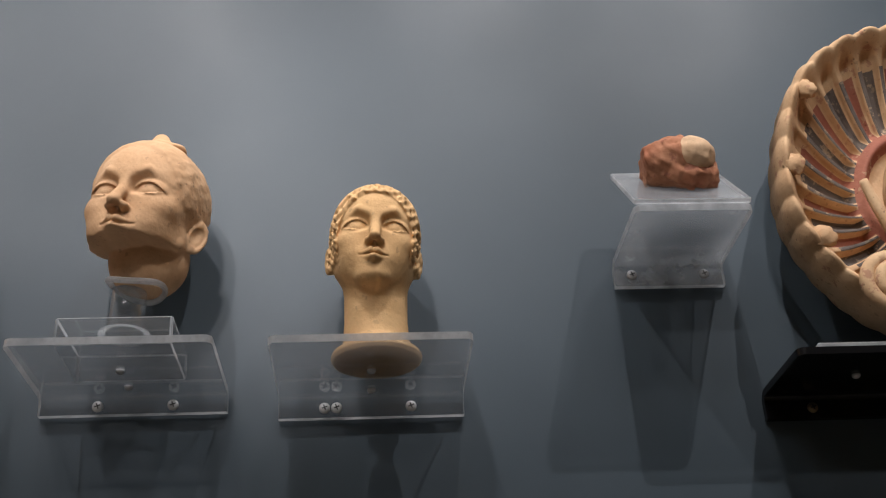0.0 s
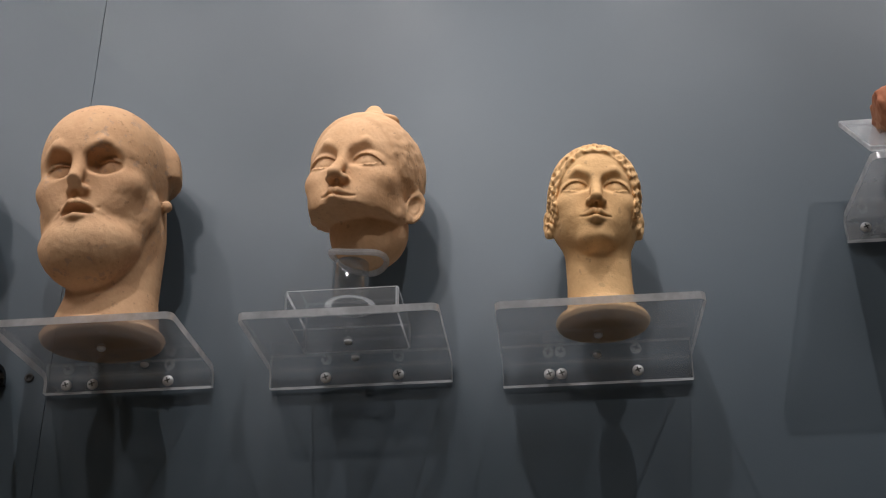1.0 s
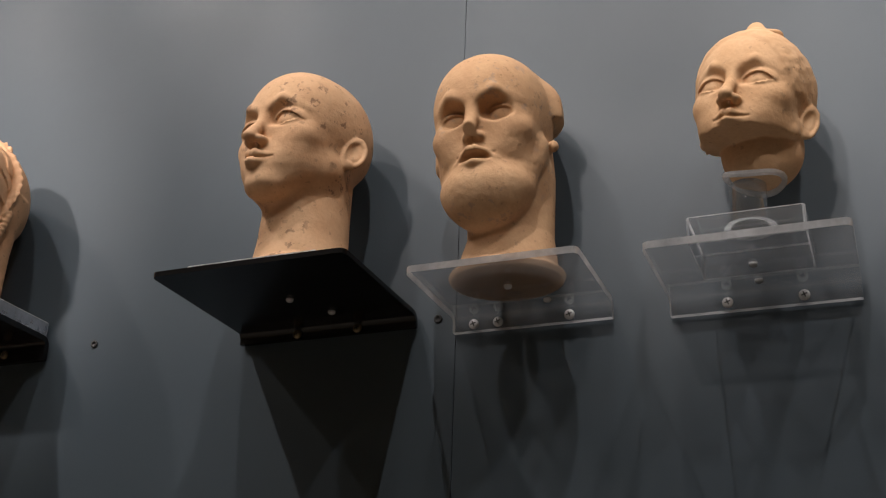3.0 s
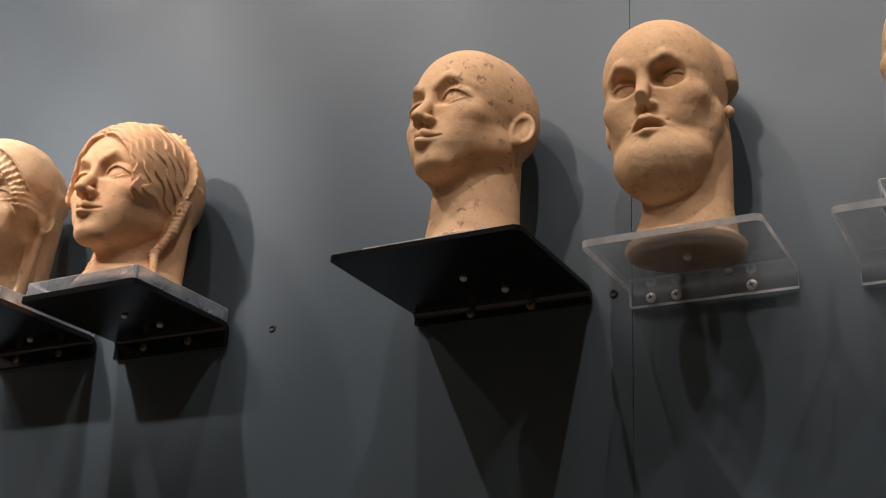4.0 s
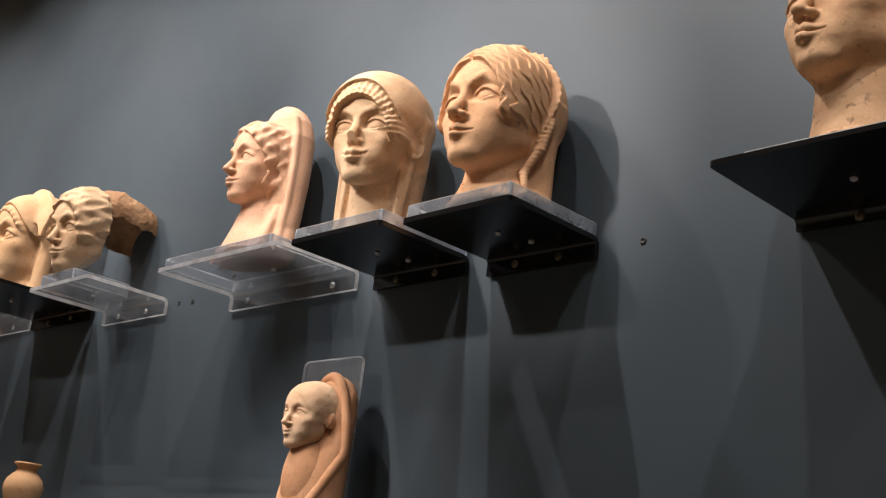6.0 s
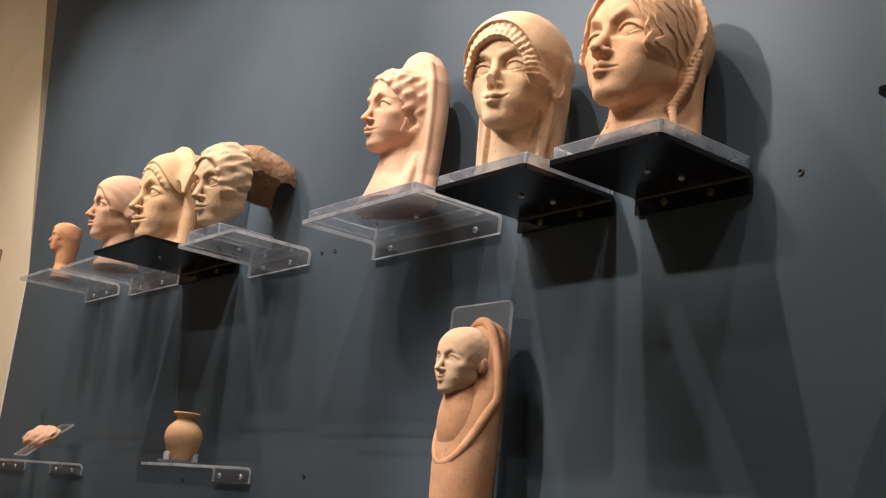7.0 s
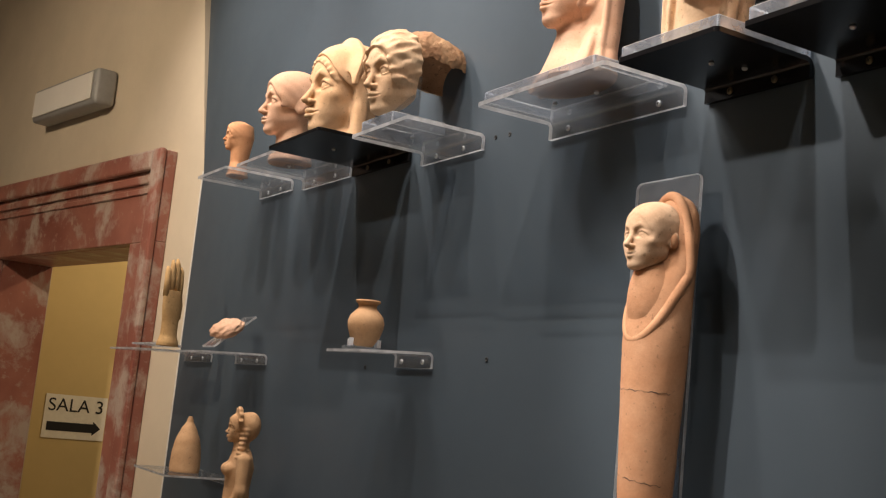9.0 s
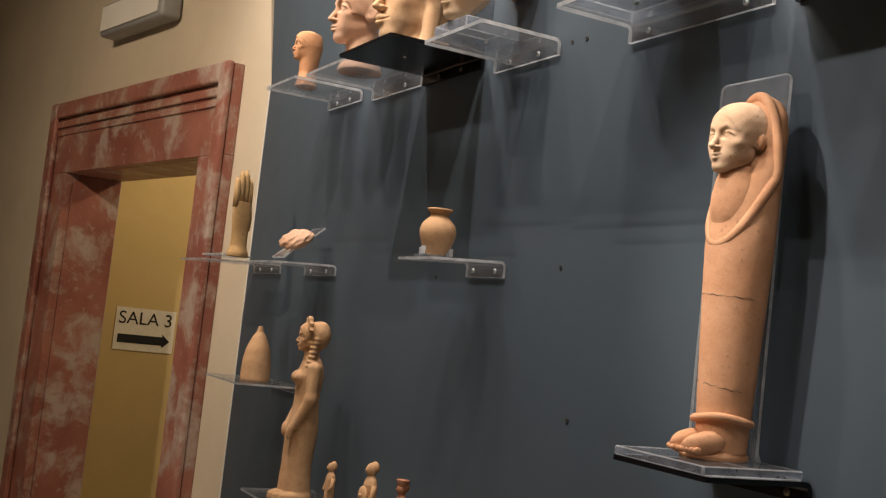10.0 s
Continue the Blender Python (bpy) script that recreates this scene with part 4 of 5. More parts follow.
def long_hair(d, x, y, z, p):
    fall = column(x, y, z, [(-0.79, 0, 0.17, 0.32, 0.17), (-0.5, 0, 0.17, 0.34, 0.18), (-0.2, 0, 0.17, 0.37, 0.24), (0.15, 0, 0.15, 0.38, 0.30), (0.35, 0, 0.12, 0.32, 0.30)])
    fall = fall + 0.010 * np.sin(x * 60) * smooth(-0.1, -0.3, z) + 0.012 * lumps(p, 4, 12)
    locks = limb(np.abs(x), y, z, (0.28, 0.03, -0.10), (0.235, -0.03, -0.80), 0.060, 0.055) + 0.007 * np.sin(x * 90)
    return join(join(d, fall, 0.03), np.maximum(locks, -0.79 - z), 0.03)


statue("terracotta_bust", [], (-1.565, -0.122, 2.242), 1.0, 20.0, "pale terracotta archaic head with rolled fringe and long hair", "sculpture", C_PALE, group=HEADS,
       base=[bust(0.205, [(-0.182, 0, 0.012, 0.040, 0.042), (-0.12, 0, 0.010, 0.038, 0.040), (-0.05, 0, 0.01, 0.04, 0.04), (0.0, 0, 0.01, 0.03, 0.03)],
                  fringed, long_hair, pitch=2, seed=18, nose="broken", ears=0.85, ear_at=(0.350, 0.015, -0.09), smile=2.0, jaw=0.85, cheeks=0.98, lips=1.1)])


def veiled(x, y, z, out, p):
    oval = face_oval(x, z, 0.325, -0.09, 0.405)
    hairy = smooth(0.96, 1.03, oval) * smooth(-0.50, -0.36, z) * smooth(0.25, 0.12, y)
    return hairy * (0.026 + 0.012 * worms(x, y, z, 40.0, 4))


VEIL = [(-0.178, 0, 0.010, 0.112, 0.056), (-0.168, 0, 0.010, 0.110, 0.055), (-0.13, 0, 0.022, 0.090, 0.046), (-0.08, 0, 0.032, 0.080, 0.042), (0.0, 0, 0.036, 0.076, 0.044), (0.06, 0, 0.034, 0.073, 0.046),
        (0.095, 0, 0.032, 0.060, 0.042), (0.120, 0, 0.032, 0.040, 0.032), (0.134, 0, 0.032, 0.018, 0.018)]


def hood(d, x, y, z, q):
    """A smooth veil that stands behind the head like a shell, with a rolled hem and soft folds below."""
    a = np.abs(x)
    shell = column(x, y, z, VEIL) + 0.0012 * lumps(q, 5, 40)
    d = join(d, shell, 0.010)
    t = np.array(VEIL)
    hem = np.sqrt((a - np.interp(z, t[:, 0], t[:, 3]) * 0.95) ** 2 + (y - np.interp(z, t[:, 0], t[:, 2]) + 0.016) ** 2) - 0.0052
    d = join(d, np.maximum(hem, z - 0.10), 0.007)
    for sx, ex in ((0.052, 0.080), (0.064, 0.096)):
        d = join(d, limb(a, y, z, (sx, 0.004, -0.095), (ex, -0.030, -0.174), 0.005, 0.007), 0.012)
    return d


statue("terracotta_bust", [], (-1.910, -0.105, 2.268), 1.0, -8.0, "pink terracotta veiled head with a smooth hood behind", "sculpture", C_PINK, group=HEADS,
       base=[bust(0.178, [(-0.176, 0, -0.006, 0.086, 0.052), (-0.155, 0, -0.004, 0.070, 0.047), (-0.125, 0, 0.0, 0.050, 0.042), (-0.09, 0, 0.006, 0.042, 0.038), (-0.04, 0, 0.008, 0.040, 0.038), (0.0, 0, 0.01, 0.03, 0.03)],
                  veiled, None, seed=21, ears=0.0, jaw=1.05, cheeks=1.08, body=hood, hi=(0.68, 0.66, 0.80), h=0.0016)])


def swept(x, y, z, out, p):
    oval = face_oval(x, z, 0.27, -0.09, 0.39)
    hairy = smooth(0.96, 1.04, oval) * smooth(-0.22, -0.06, z) * smooth(0.18, 0.1, y)
    return hairy * (0.036 + 0.010 * worms(x * 1.2, y * 0.5, z * 1.5, 30.0, 5) + 0.012 * lumps(p, 3, 30))


def mask(d, x, y, z, p):
    """Only the front of the head is whole."""
    return np.maximum(d, y - 0.04 - 0.05 * lumps(p, 4, 12))


def ragged(x, y, z):
    """The broken shell of hair that stands open behind the mask."""
    x, y, z = x / 0.2, y / 0.2, z / 0.2
    p = np.stack([x, y, z], 1)
    outer = ell(x, y, z, (0.05, 0.40, 0.23), (0.36, 0.52, 0.32), -14) + 0.050 * lumps(p, 7, 8, 30) + 0.016 * lumps(p, 8, 26, 40) + 0.010 * lumps(p, 5, 60, 40)
    inner = ell(x, y, z, (0.10, 0.42, 0.10), (0.30, 0.46, 0.27), -14) + 0.035 * lumps(p, 9, 14)
    return np.maximum(carve(outer, inner, 0.02), 0.04 - z - 0.10 * y + 0.04 * lumps(p, 3, 18)) * 0.2


statue("terracotta_bust", [], (-2.53, -0.135, 2.224), 1.0, 6.0, "cream terracotta face fragment with rough broken hollow back", "sculpture", [C_PALE, C_ROUGH], group=HEADS,
       base=[bust(0.203, None, swept, mask, pitch=6, seed=25, h=0.0017, ears=0.0, lips=1.2, brow=1.2), net(ragged, (-0.09, -0.035, -0.02), (0.10, 0.20, 0.125), 0.0017)], base_materials=[0, 1])
st = empty("acrylic_stand", (-2.505, -0.125, 2.122), "clear acrylic column holding a broken head", "display stand")
bm = bmesh.new()
lathe(bm, [(0.030, 0.0003), (0.030, 0.100)], 32)
part("column", bm, M_BLOCK, st, "", True)


def helmed(x, y, z, out, p):
    oval = face_oval(x, z, 0.290, -0.12, 0.385)
    band = smooth(0.97, 1.02, oval) * smooth(1.16, 1.10, oval) * smooth(0.0, 0.1, z)
    ang = np.arctan2(x, z + 0.1)
    cap = smooth(1.16, 1.22, oval) * smooth(-0.6, -0.4, z)
    return band * (0.018 + 0.006 * np.cos(ang * 34)) + cap * 0.030


def crest(d, x, y, z, p):
    # a flaring rim over the brow
    r = np.sqrt(x ** 2 + (z - 0.02) ** 2)
    ring = np.maximum(np.abs(y + 0.10 - 0.45 * (r - 0.45)) - 0.022, np.abs(r - 0.43) - 0.02 - 0.095 * smooth(0.0, 0.32, z))
    d = join(d, np.maximum(ring, 0.0 - z), 0.03)
    side = limb(np.abs(x), y, z, (0.33, 0.02, 0.05), (0.30, 0.02, -0.52), 0.070, 0.085)
    return join(d, side, 0.05)


statue("terracotta_bust", [], (-2.845, -0.118, 2.247), 1.0, -3.0, "large tan terracotta head wearing a rimmed hood", "sculpture", C_TAN, group=HEADS,
       base=[bust(0.252, [(-0.127, 0, 0.02, 0.080, 0.07), (-0.115, 0, 0.02, 0.078, 0.07), (-0.10, 0, 0.02, 0.068, 0.065), (-0.02, 0, 0.01, 0.06, 0.06)], helmed, crest, seed=28, h=0.0020, ears=0.0, lips=1.2, lo=(-0.52, -0.62, -0.52))])
base_plate(-2.95, -2.75, -0.215, -0.02, 2.112, 2.120, "thin clear acrylic base plate on the black shelf")


def coiffed(x, y, z, out, p):
    oval = face_oval(x, z, 0.290, -0.12, 0.385)
    hairy = smooth(0.97, 1.10, oval) * smooth(-0.25, -0.05, z)
    return hairy * (0.034 + 0.003 * np.sin(34 * z + 30 * y) * smooth(0.3, 0.2, z))


def infant(x, y, z, out, p):
    hairy = smooth(0.98, 1.10, face_oval(x, z, 0.28, -0.10, 0.36)) * smooth(-0.20, -0.05, z)
    return hairy * (0.008 + 0.0012 * worms(x, y, z, 40.0, 3))


statue("terracotta_bust", [], (-3.19, -0.128, 2.278), 1.0, -9.0, "orange terracotta head of a woman with smooth bound hair", "sculpture", C_PINK, group=HEADS,
       base=[bust(0.192, [(-0.160, 0, 0.012, 0.075, 0.06), (-0.152, 0, 0.012, 0.072, 0.06), (-0.12, 0, 0.012, 0.048, 0.045), (-0.05, 0, 0.01, 0.042, 0.042), (0, 0, 0, 0.03, 0.03)], coiffed, seed=31, h=0.0022, ears=0.8)])
statue("terracotta_bust", [], (-3.56, -0.145, 2.248), 1.0, -12.0, "small orange terracotta head with veil on thin neck", "sculpture", C_ORANGE, group=HEADS,
       base=[bust(0.092, [(-0.122, 0, 0.012, 0.042, 0.034), (-0.112, 0, 0.012, 0.036, 0.030), (-0.08, 0, 0.012, 0.026, 0.026), (0.0, 0, 0.016, 0.034, 0.034), (0.035, 0, 0.012, 0.028, 0.03)], coiffed, seed=34, h=0.0016, ears=0.0)])

# ---- other pieces ----
# fragment on its leaning plate
st = empty("acrylic_stand", (0.390, -0.002, 2.167), "frosted clear acrylic stand bent to a sloping rest", "display stand")
part("plate", bracket(0.131, 0.138, 0.034, 0.008), [M_FROST, M_EDGE], st)
bm = sheet(-0.0655, 0.0655, 0.0, 0.125, -0.003, 0.003, 0.001, 0.004)
bmesh.ops.transform(bm, matrix=Matrix.Translation((0, -0.137, 0.004)) @ Euler((radians(45), 0, 0)).to_matrix().to_4x4(), verts=bm.verts[:])
part("sloping_rest", bm, [M_FROST, M_EDGE], st)
for sx in (-0.045, 0.041):
    screw(st, sx, -0.020, -0.009)
def shard(kind):
    """A lump of a broken face lying on its flat back: 0 the red break, 1 the pale skin left on it."""
    k, w = math.cos(radians(34)), math.sin(radians(34))

    def field(x, y, z):
        y, z = k * y + w * z, k * z - w * y
        q = np.stack([x, y, z], 1)
        grain = 0.0085 * lumps(q, 6, 70, 24) + 0.0050 * lumps(q, 9, 190, 30)
        if kind:
            return ell(x, y, z, (0.013, -0.012, 0.010), (0.026, 0.025, 0.024)) + 0.5 * grain
        d = join(ell(x, y, z, (-0.006, 0, 0.0), (0.042, 0.034, 0.034)), ell(x, y, z, (0.016, -0.004, -0.012), (0.034, 0.034, 0.022)), 0.012)
        d = np.maximum(d, np.abs(x) - 0.040 + 0.1 * y)
        return np.maximum(d, -0.024 - z) + grain
    return field


statue("terracotta_fragment", [], (0.392, -0.102, 2.240), 1.0, 0, "broken red terracotta fragment of a face, half pale", "sculpture fragment", [C_RED, C_PALE],
       base=[net(shard(0), (-0.06, -0.06, -0.06), (0.06, 0.06, 0.06), 0.0011), net(shard(1), (-0.05, -0.06, -0.05), (0.06, 0.05, 0.06), 0.0011)], base_materials=[0, 1])

# antefix: a dished shell with painted tongues, a raised rim and volutes
def antefix():
    cx, cz, rx, rz = 0.0, 0.19, 0.178, 0.225
    n, m = 600, 90
    petals = 16          # pairs of tongues round the shell
    verts, faces, mats = [], [], []
    ang = np.linspace(0, 2 * math.pi, n, endpoint=False)

    def tip(w):
        """How far out a tongue reaches: a round end."""
        return 0.845 + 0.06 * math.sqrt(max(0.0, w))

    for i in range(m + 1):
        k = i / m
        for bent in ang:
            t = bent + 0.30 * math.sin(bent) * (1 - k)
            w = abs(math.cos(bent * petals))
            y = -0.016 - 0.052 * k ** 2.2
            if k > 0.42:
                hollow = float(smooth(0.42, 0.50, k) * smooth(tip(w) + 0.01, tip(w) - 0.04, k))
                y += hollow * (0.009 * float(smooth(0.30, 0.62, w)) + 0.003 * float(smooth(0.72, 0.86, w)))
            y -= 0.015 * math.exp(-((k - 0.955) / 0.05) ** 2) * (0.55 + 0.45 * w)
            y += 0.012 * float(smooth(0.97, 1.0, k))
            y -= 0.012 * math.exp(-((k - 0.38) / 0.035) ** 2)
            wob = 1 + 0.012 * w * float(smooth(0.86, 0.95, k)) + 0.006 * math.sin(bent * 7 + 1) * k
            verts.append((cx + rx * k * wob * math.sin(t), y, cz + rz * k * wob * math.cos(t) * (1 if math.cos(t) > 0 else 0.80)))
    for i in range(m):
        k = (i + 0.5) / m
        for j in range(n):
            faces.append((i * n + j, i * n + (j + 1) % n, (i + 1) * n + (j + 1) % n, (i + 1) * n + j))
            bent = (ang[j] + math.pi / n) % (2 * math.pi)
            w = abs(math.cos(bent * petals))
            kind = 0
            if 0.43 < k < tip(w) - 0.03:
                petal = int(round(bent * petals / math.pi)) % 2
                kind = 1 + petal if w > 0.74 and k < tip(w) - 0.09 else 2 if w < 0.30 and k < 0.80 else 0
            elif 0.33 < k <= 0.43:
                kind = 1
            mats.append(kind)
    # back side closes the shell
    off = len(verts)
    for j in range(n):
        x, y, z = verts[m * n + j]
        verts.append((x * 0.97, -0.012, z))
    for j in range(n):
        faces.append((m * n + j, m * n + (j + 1) % n, off + (j + 1) % n, off + j))
        mats.append(0)
    faces.append(tuple(off + j for j in range(n)))
    mats.append(0)
    root = empty("antefix", (0, 0, 0), "painted terracotta shell antefix with tongues, volutes and rim", "antefix")

    def clay(name, vs, fs, kinds=None):
        me = bpy.data.meshes.new(name)
        me.from_pydata([tuple(v) for v in vs], [], fs)
        for mat in (C_ANTEFIX, P_RED, P_BLACK):
            me.materials.append(mat)
        if kinds:
            me.polygons.foreach_set("material_index", kinds)
        me.polygons.foreach_set("use_smooth", [True] * len(me.polygons))
        ob = new(name, me)
        ob.parent = root
        return ob

    clay("shell", verts, faces, mats)
    for t in np.linspace(0.9, 2 * math.pi - 0.9, 9):
        k = 0.915
        clay("nub", *blob((cx + rx * k * math.sin(t), -0.071, cz + rz * k * math.cos(t) * (1 if math.cos(t) > 0 else 0.80)), (0.012, 0.007, 0.013), (0, 0, 0), int(t * 10), 0.2, 16, 20, 4.0))
    for side in (-1, 1):
        s = np.linspace(0, 4.2 * math.pi, 60)
        r = 0.034 * (1 - s / (5.0 * math.pi))
        clay("volute", *pipe(np.stack([side * (-0.085 + r * np.cos(s + 1.2)), np.full(60, -0.078) - 0.010 * s / 13, 0.055 + r * np.sin(s + 1.2)], 1), 0.0085, 10))
        band = np.linspace(0, 1, 30)
        clay("band", *pipe(np.stack([side * (-0.055 + 0.012 * np.cos(band * 3) - 0.02 * band), np.full(30, -0.072), 0.04 + 0.15 * band], 1), list(np.linspace(0.012, 0.005, 30)), 10))
    clay("mask", *blob((0.0, -0.065, 0.17), (0.060, 0.045, 0.085), seed=5, rough=0.03))
    clay("foot", *tube([(-0.01, 0, -0.04, 0.075, 0.035), (0.02, 0, -0.04, 0.060, 0.034), (0.06, 0, -0.045, 0.06, 0.035), (0.10, 0, -0.05, 0.055, 0.035)], 48, 4, 0.003))
    return root


C_ANTEFIX = terracotta("antefix_clay", (0.72, 0.57, 0.37), (0.56, 0.40, 0.24), 0.6, (0.34, 0.15, 0.10), 0.9)
P_RED = terracotta("red_slip", (0.40, 0.19, 0.14), (0.30, 0.12, 0.09), 0.6, (0.50, 0.36, 0.22), 0.8)
P_BLACK = terracotta("dark_slip", (0.17, 0.16, 0.15), (0.09, 0.085, 0.085), 0.6, (0.46, 0.34, 0.22), 0.8)
ob = antefix()
ob.location = (0.684, -0.045, 2.018)

# swaddled votive figure with its back plate
fig = []
fig.append(tube([(0.010, 0, 0.0, 0.036, 0.040), (0.03, 0, 0.0, 0.038, 0.040), (0.06, 0, 0.0, 0.040, 0.041), (0.14, 0, 0, 0.045, 0.044), (0.24, 0, 0, 0.051, 0.047), (0.31, 0, 0, 0.056, 0.048), (0.37, 0, 0.003, 0.057, 0.044), (0.42, 0, 0.012, 0.055, 0.036), (0.47, 0, 0.022, 0.052, 0.028), (0.50, 0, 0.026, 0.044, 0.022), (0.52, 0, 0.028, 0.028, 0.018), (0.53, 0, 0.028, 0.010, 0.01)], 80, 3, 0.0012))
ph, fh = head_shell(1 / 75, infant, seed=40, smile=2.6, cheeks=1.10, brow=0.6, ears=0.8, lips=0.9)
fig.append((ph * 0.118 * np.array([0.98, 1.0, 0.95]) + np.array([0, -0.020, 0.458]), fh))
for side in (-1, 1):
    fig.append(blob((side * 0.041, -0.012, 0.452), (0.004, 0.006, 0.011), (0, 0, 0), 3, 0.03, 14, 18))
fig.append(blob((0, 0.014, 0.445), (0.051, 0.030, 0.078), seed=4, rough=0.01))
fig.append(blob((0, -0.004, 0.368), (0.044, 0.047, 0.072), seed=3, rough=0.02))
t = np.linspace(0.0, 1.0, 60)
a = 2 * math.pi * t
fig.append(pipe(np.stack([0.052 * np.sin(a), np.where(np.cos(a) > 0, 0.012, -0.052 * np.abs(np.cos(a)) ** 0.8 + 0.012), 0.405 + np.where(np.cos(a) > 0, 0.122, 0.100) * np.cos(a)], 1)[:-1], 0.0088, 10, True))
fig.append(pipe([(0.042 * math.sin(k), -0.042 * math.cos(k) - 0.002, 0.058 + 0.004 * math.sin(2 * k)) for k in np.linspace(0, 2 * math.pi, 40, endpoint=False)], 0.006, 8, True))
for side in (-1, 1):
    fig.append(blob((side * 0.018, -0.048, 0.022), (0.0165, 0.036, 0.017), (10, 0, side * -10), 3, 0.03, 24, 30))
    for k in range(5):
        fig.append(blob((side * (0.006 + 0.006 * k), -0.082 + 0.003 * k, 0.012 + 0.001), (0.0036, 0.008, 0.0046), seed=k, rough=0.02, rows=8, cols=10))
fig.append(tube([(0.0, 0, -0.012, 0.036, 0.058), (0.006, 0, -0.012, 0.037, 0.060), (0.012, 0, -0.008, 0.034, 0.05)], 48, 3, 0.001))
C_BABY = terracotta("whitened_clay", (0.82, 0.66, 0.49), (0.72, 0.54, 0.38), 0.15, (0.40, 0.28, 0.20), 0.7)
M_CRACK = terracotta("swaddled_clay", (0.74, 0.47, 0.30), (0.66, 0.38, 0.22), 0.12, (0.30, 0.17, 0.10), 0.45)
cracks = []
for zc, tilt in ((0.232, 0.002), (0.106, 0.007)):
    k = np.linspace(math.pi * 0.55, math.pi * 1.55, 70)
    r = np.interp(zc, (0.06, 0.14, 0.24, 0.31), (0.040, 0.045, 0.051, 0.056))
    d = np.interp(zc, (0.06, 0.14, 0.24, 0.31), (0.041, 0.044, 0.047, 0.048))
    cracks.append(pipe(np.stack([r * np.sin(k), d * np.cos(k), zc - tilt * np.sin(k) + 0.0010 * np.sin(k * 17) + 0.0006 * np.sin(k * 41)], 1), 0.0004 + 0.0002 * np.sin(k * 9), 6))
fig = [(p * np.array([1, 1, 1.05]), f) for p, f in fig + cracks]
statue("swaddled_statuette", fig, (-1.648, -0.090, 1.304), 1.0, 0.0, "orange terracotta swaddled infant statuette, cracked, standing", "statuette", [M_CRACK, M_DARK, C_BABY],
       shell_materials=[0, 2] + [0] * (len(fig) - 4) + [1, 1])
pl = empty("acrylic_backplate", (-1.704, -0.038, 1.304), "clear acrylic back plate with small gusset foot", "back plate")
part("sheet", sheet(-0.079, 0.079, -0.003, 0.003, 0.0, 0.598, 0.0008, 0.012), [M_BLOCK, M_EDGE], pl)
for gx in (-0.05, 0.06):
    bm = bmesh.new()
    pts = [(0.0033, 0.0), (0.024, 0.0), (0.0033, 0.045)]
    lo = [bm.verts.new((gx - 0.003, y, z)) for y, z in pts]
    hi = [bm.verts.new((gx + 0.003, y, z)) for y, z in pts]
    bm.faces.new(lo[::-1])
    bm.faces.new(hi)
    for i in range(3):
        bm.faces.new((lo[i], lo[(i + 1) % 3], hi[(i + 1) % 3], hi[i]))
    part("gusset", bm, M_EDGE, pl)

# small jar in its clear collar
jar = empty("clay_jar", (-2.600, -0.120, 1.6125), "small round buff clay jar with flared rim", "jar")
bm = bmesh.new()
lathe(bm, [(0.018, 0.0), (0.022, 0.004), (0.034, 0.022), (0.041, 0.045), (0.0415, 0.056), (0.037, 0.070), (0.027, 0.081), (0.0215, 0.086), (0.0205, 0.092), (0.0225, 0.097), (0.0285, 0.101), (0.0285, 0.105), (0.022, 0.105), (0.018, 0.095), (0.016, 0.085)], 48)
part("body", bm, C_BUFF, jar, "", True)
st = empty("acrylic_stand", (-2.600, -0.120, 1.6050), "clear acrylic collar holding a jar", "display stand")
bm = bmesh.new()
lathe(bm, [(0.050, 0.0004), (0.050, 0.0060)], 32)
part("disc", bm, M_BLOCK, st)
for i in range(4):
    bm = bmesh.new()
    box(bm, -0.006, 0.006, -0.0016, 0.0016, 0.0062, 0.024, 0.0006, 1, Euler((0, 0, i * math.pi / 2 + 0.4)).to_matrix().to_4x4() @ Matrix.Translation((0, -0.044, 0)))
    part("prong", bm, M_EDGE, st)

# fragment on a sloping plate
st = empty("acrylic_stand", (-3.575, -0.085, 1.602), "small sloping clear acrylic rest on a shelf", "display stand")
bm = sheet(-0.05, 0.05, 0.0, 0.16, -0.003, 0.003, 0.001, 0.002)
bmesh.ops.transform(bm, matrix=Matrix.Translation((0, -0.065, 0.006)) @ Euler((radians(40), 0, 0)).to_matrix().to_4x4(), verts=bm.verts[:])
part("sloping_rest", bm, [M_CLEAR, M_EDGE], st)
statue("terracotta_fragment", [blob((0, 0, 0), (0.050, 0.050, 0.022), (35, 10, 20), 21, 0.09, 40, 50, 3.0, 0.05)], (-3.55, -0.108, 1.668), 1.0, 0, "small flat reddish terracotta fragment on a sloping rest", "sculpture fragment", C_PINK)

# raised hand
hand = [tube([(0, 0, 0, 0.034, 0.030), (0.01, 0, 0, 0.034, 0.030), (0.03, 0, 0, 0.026, 0.024), (0.07, 0, 0, 0.028, 0.020), (0.11, 0, 0, 0.037, 0.017), (0.145, 0, -0.002, 0.038, 0.015), (0.165, 0, -0.003, 0.034, 0.012)], 40, 3, 0.001)]
for i, (fx, fl) in enumerate(((-0.027, 0.075), (-0.009, 0.098), (0.010, 0.092), (0.028, 0.070))):
    hand.append(pipe([(fx, -0.003, 0.145), (fx * 1.02, -0.004, 0.165 + fl * 0.4), (fx * 1.02, -0.006, 0.165 + fl * 0.8), (fx, -0.010, 0.165 + fl)], [0.0098, 0.0095, 0.0085, 0.004], 12))
hand.append(pipe([(-0.030, -0.006, 0.085), (-0.046, -0.016, 0.125), (-0.050, -0.024, 0.160), (-0.048, -0.027, 0.175)], [0.013, 0.011, 0.009, 0.004], 12))
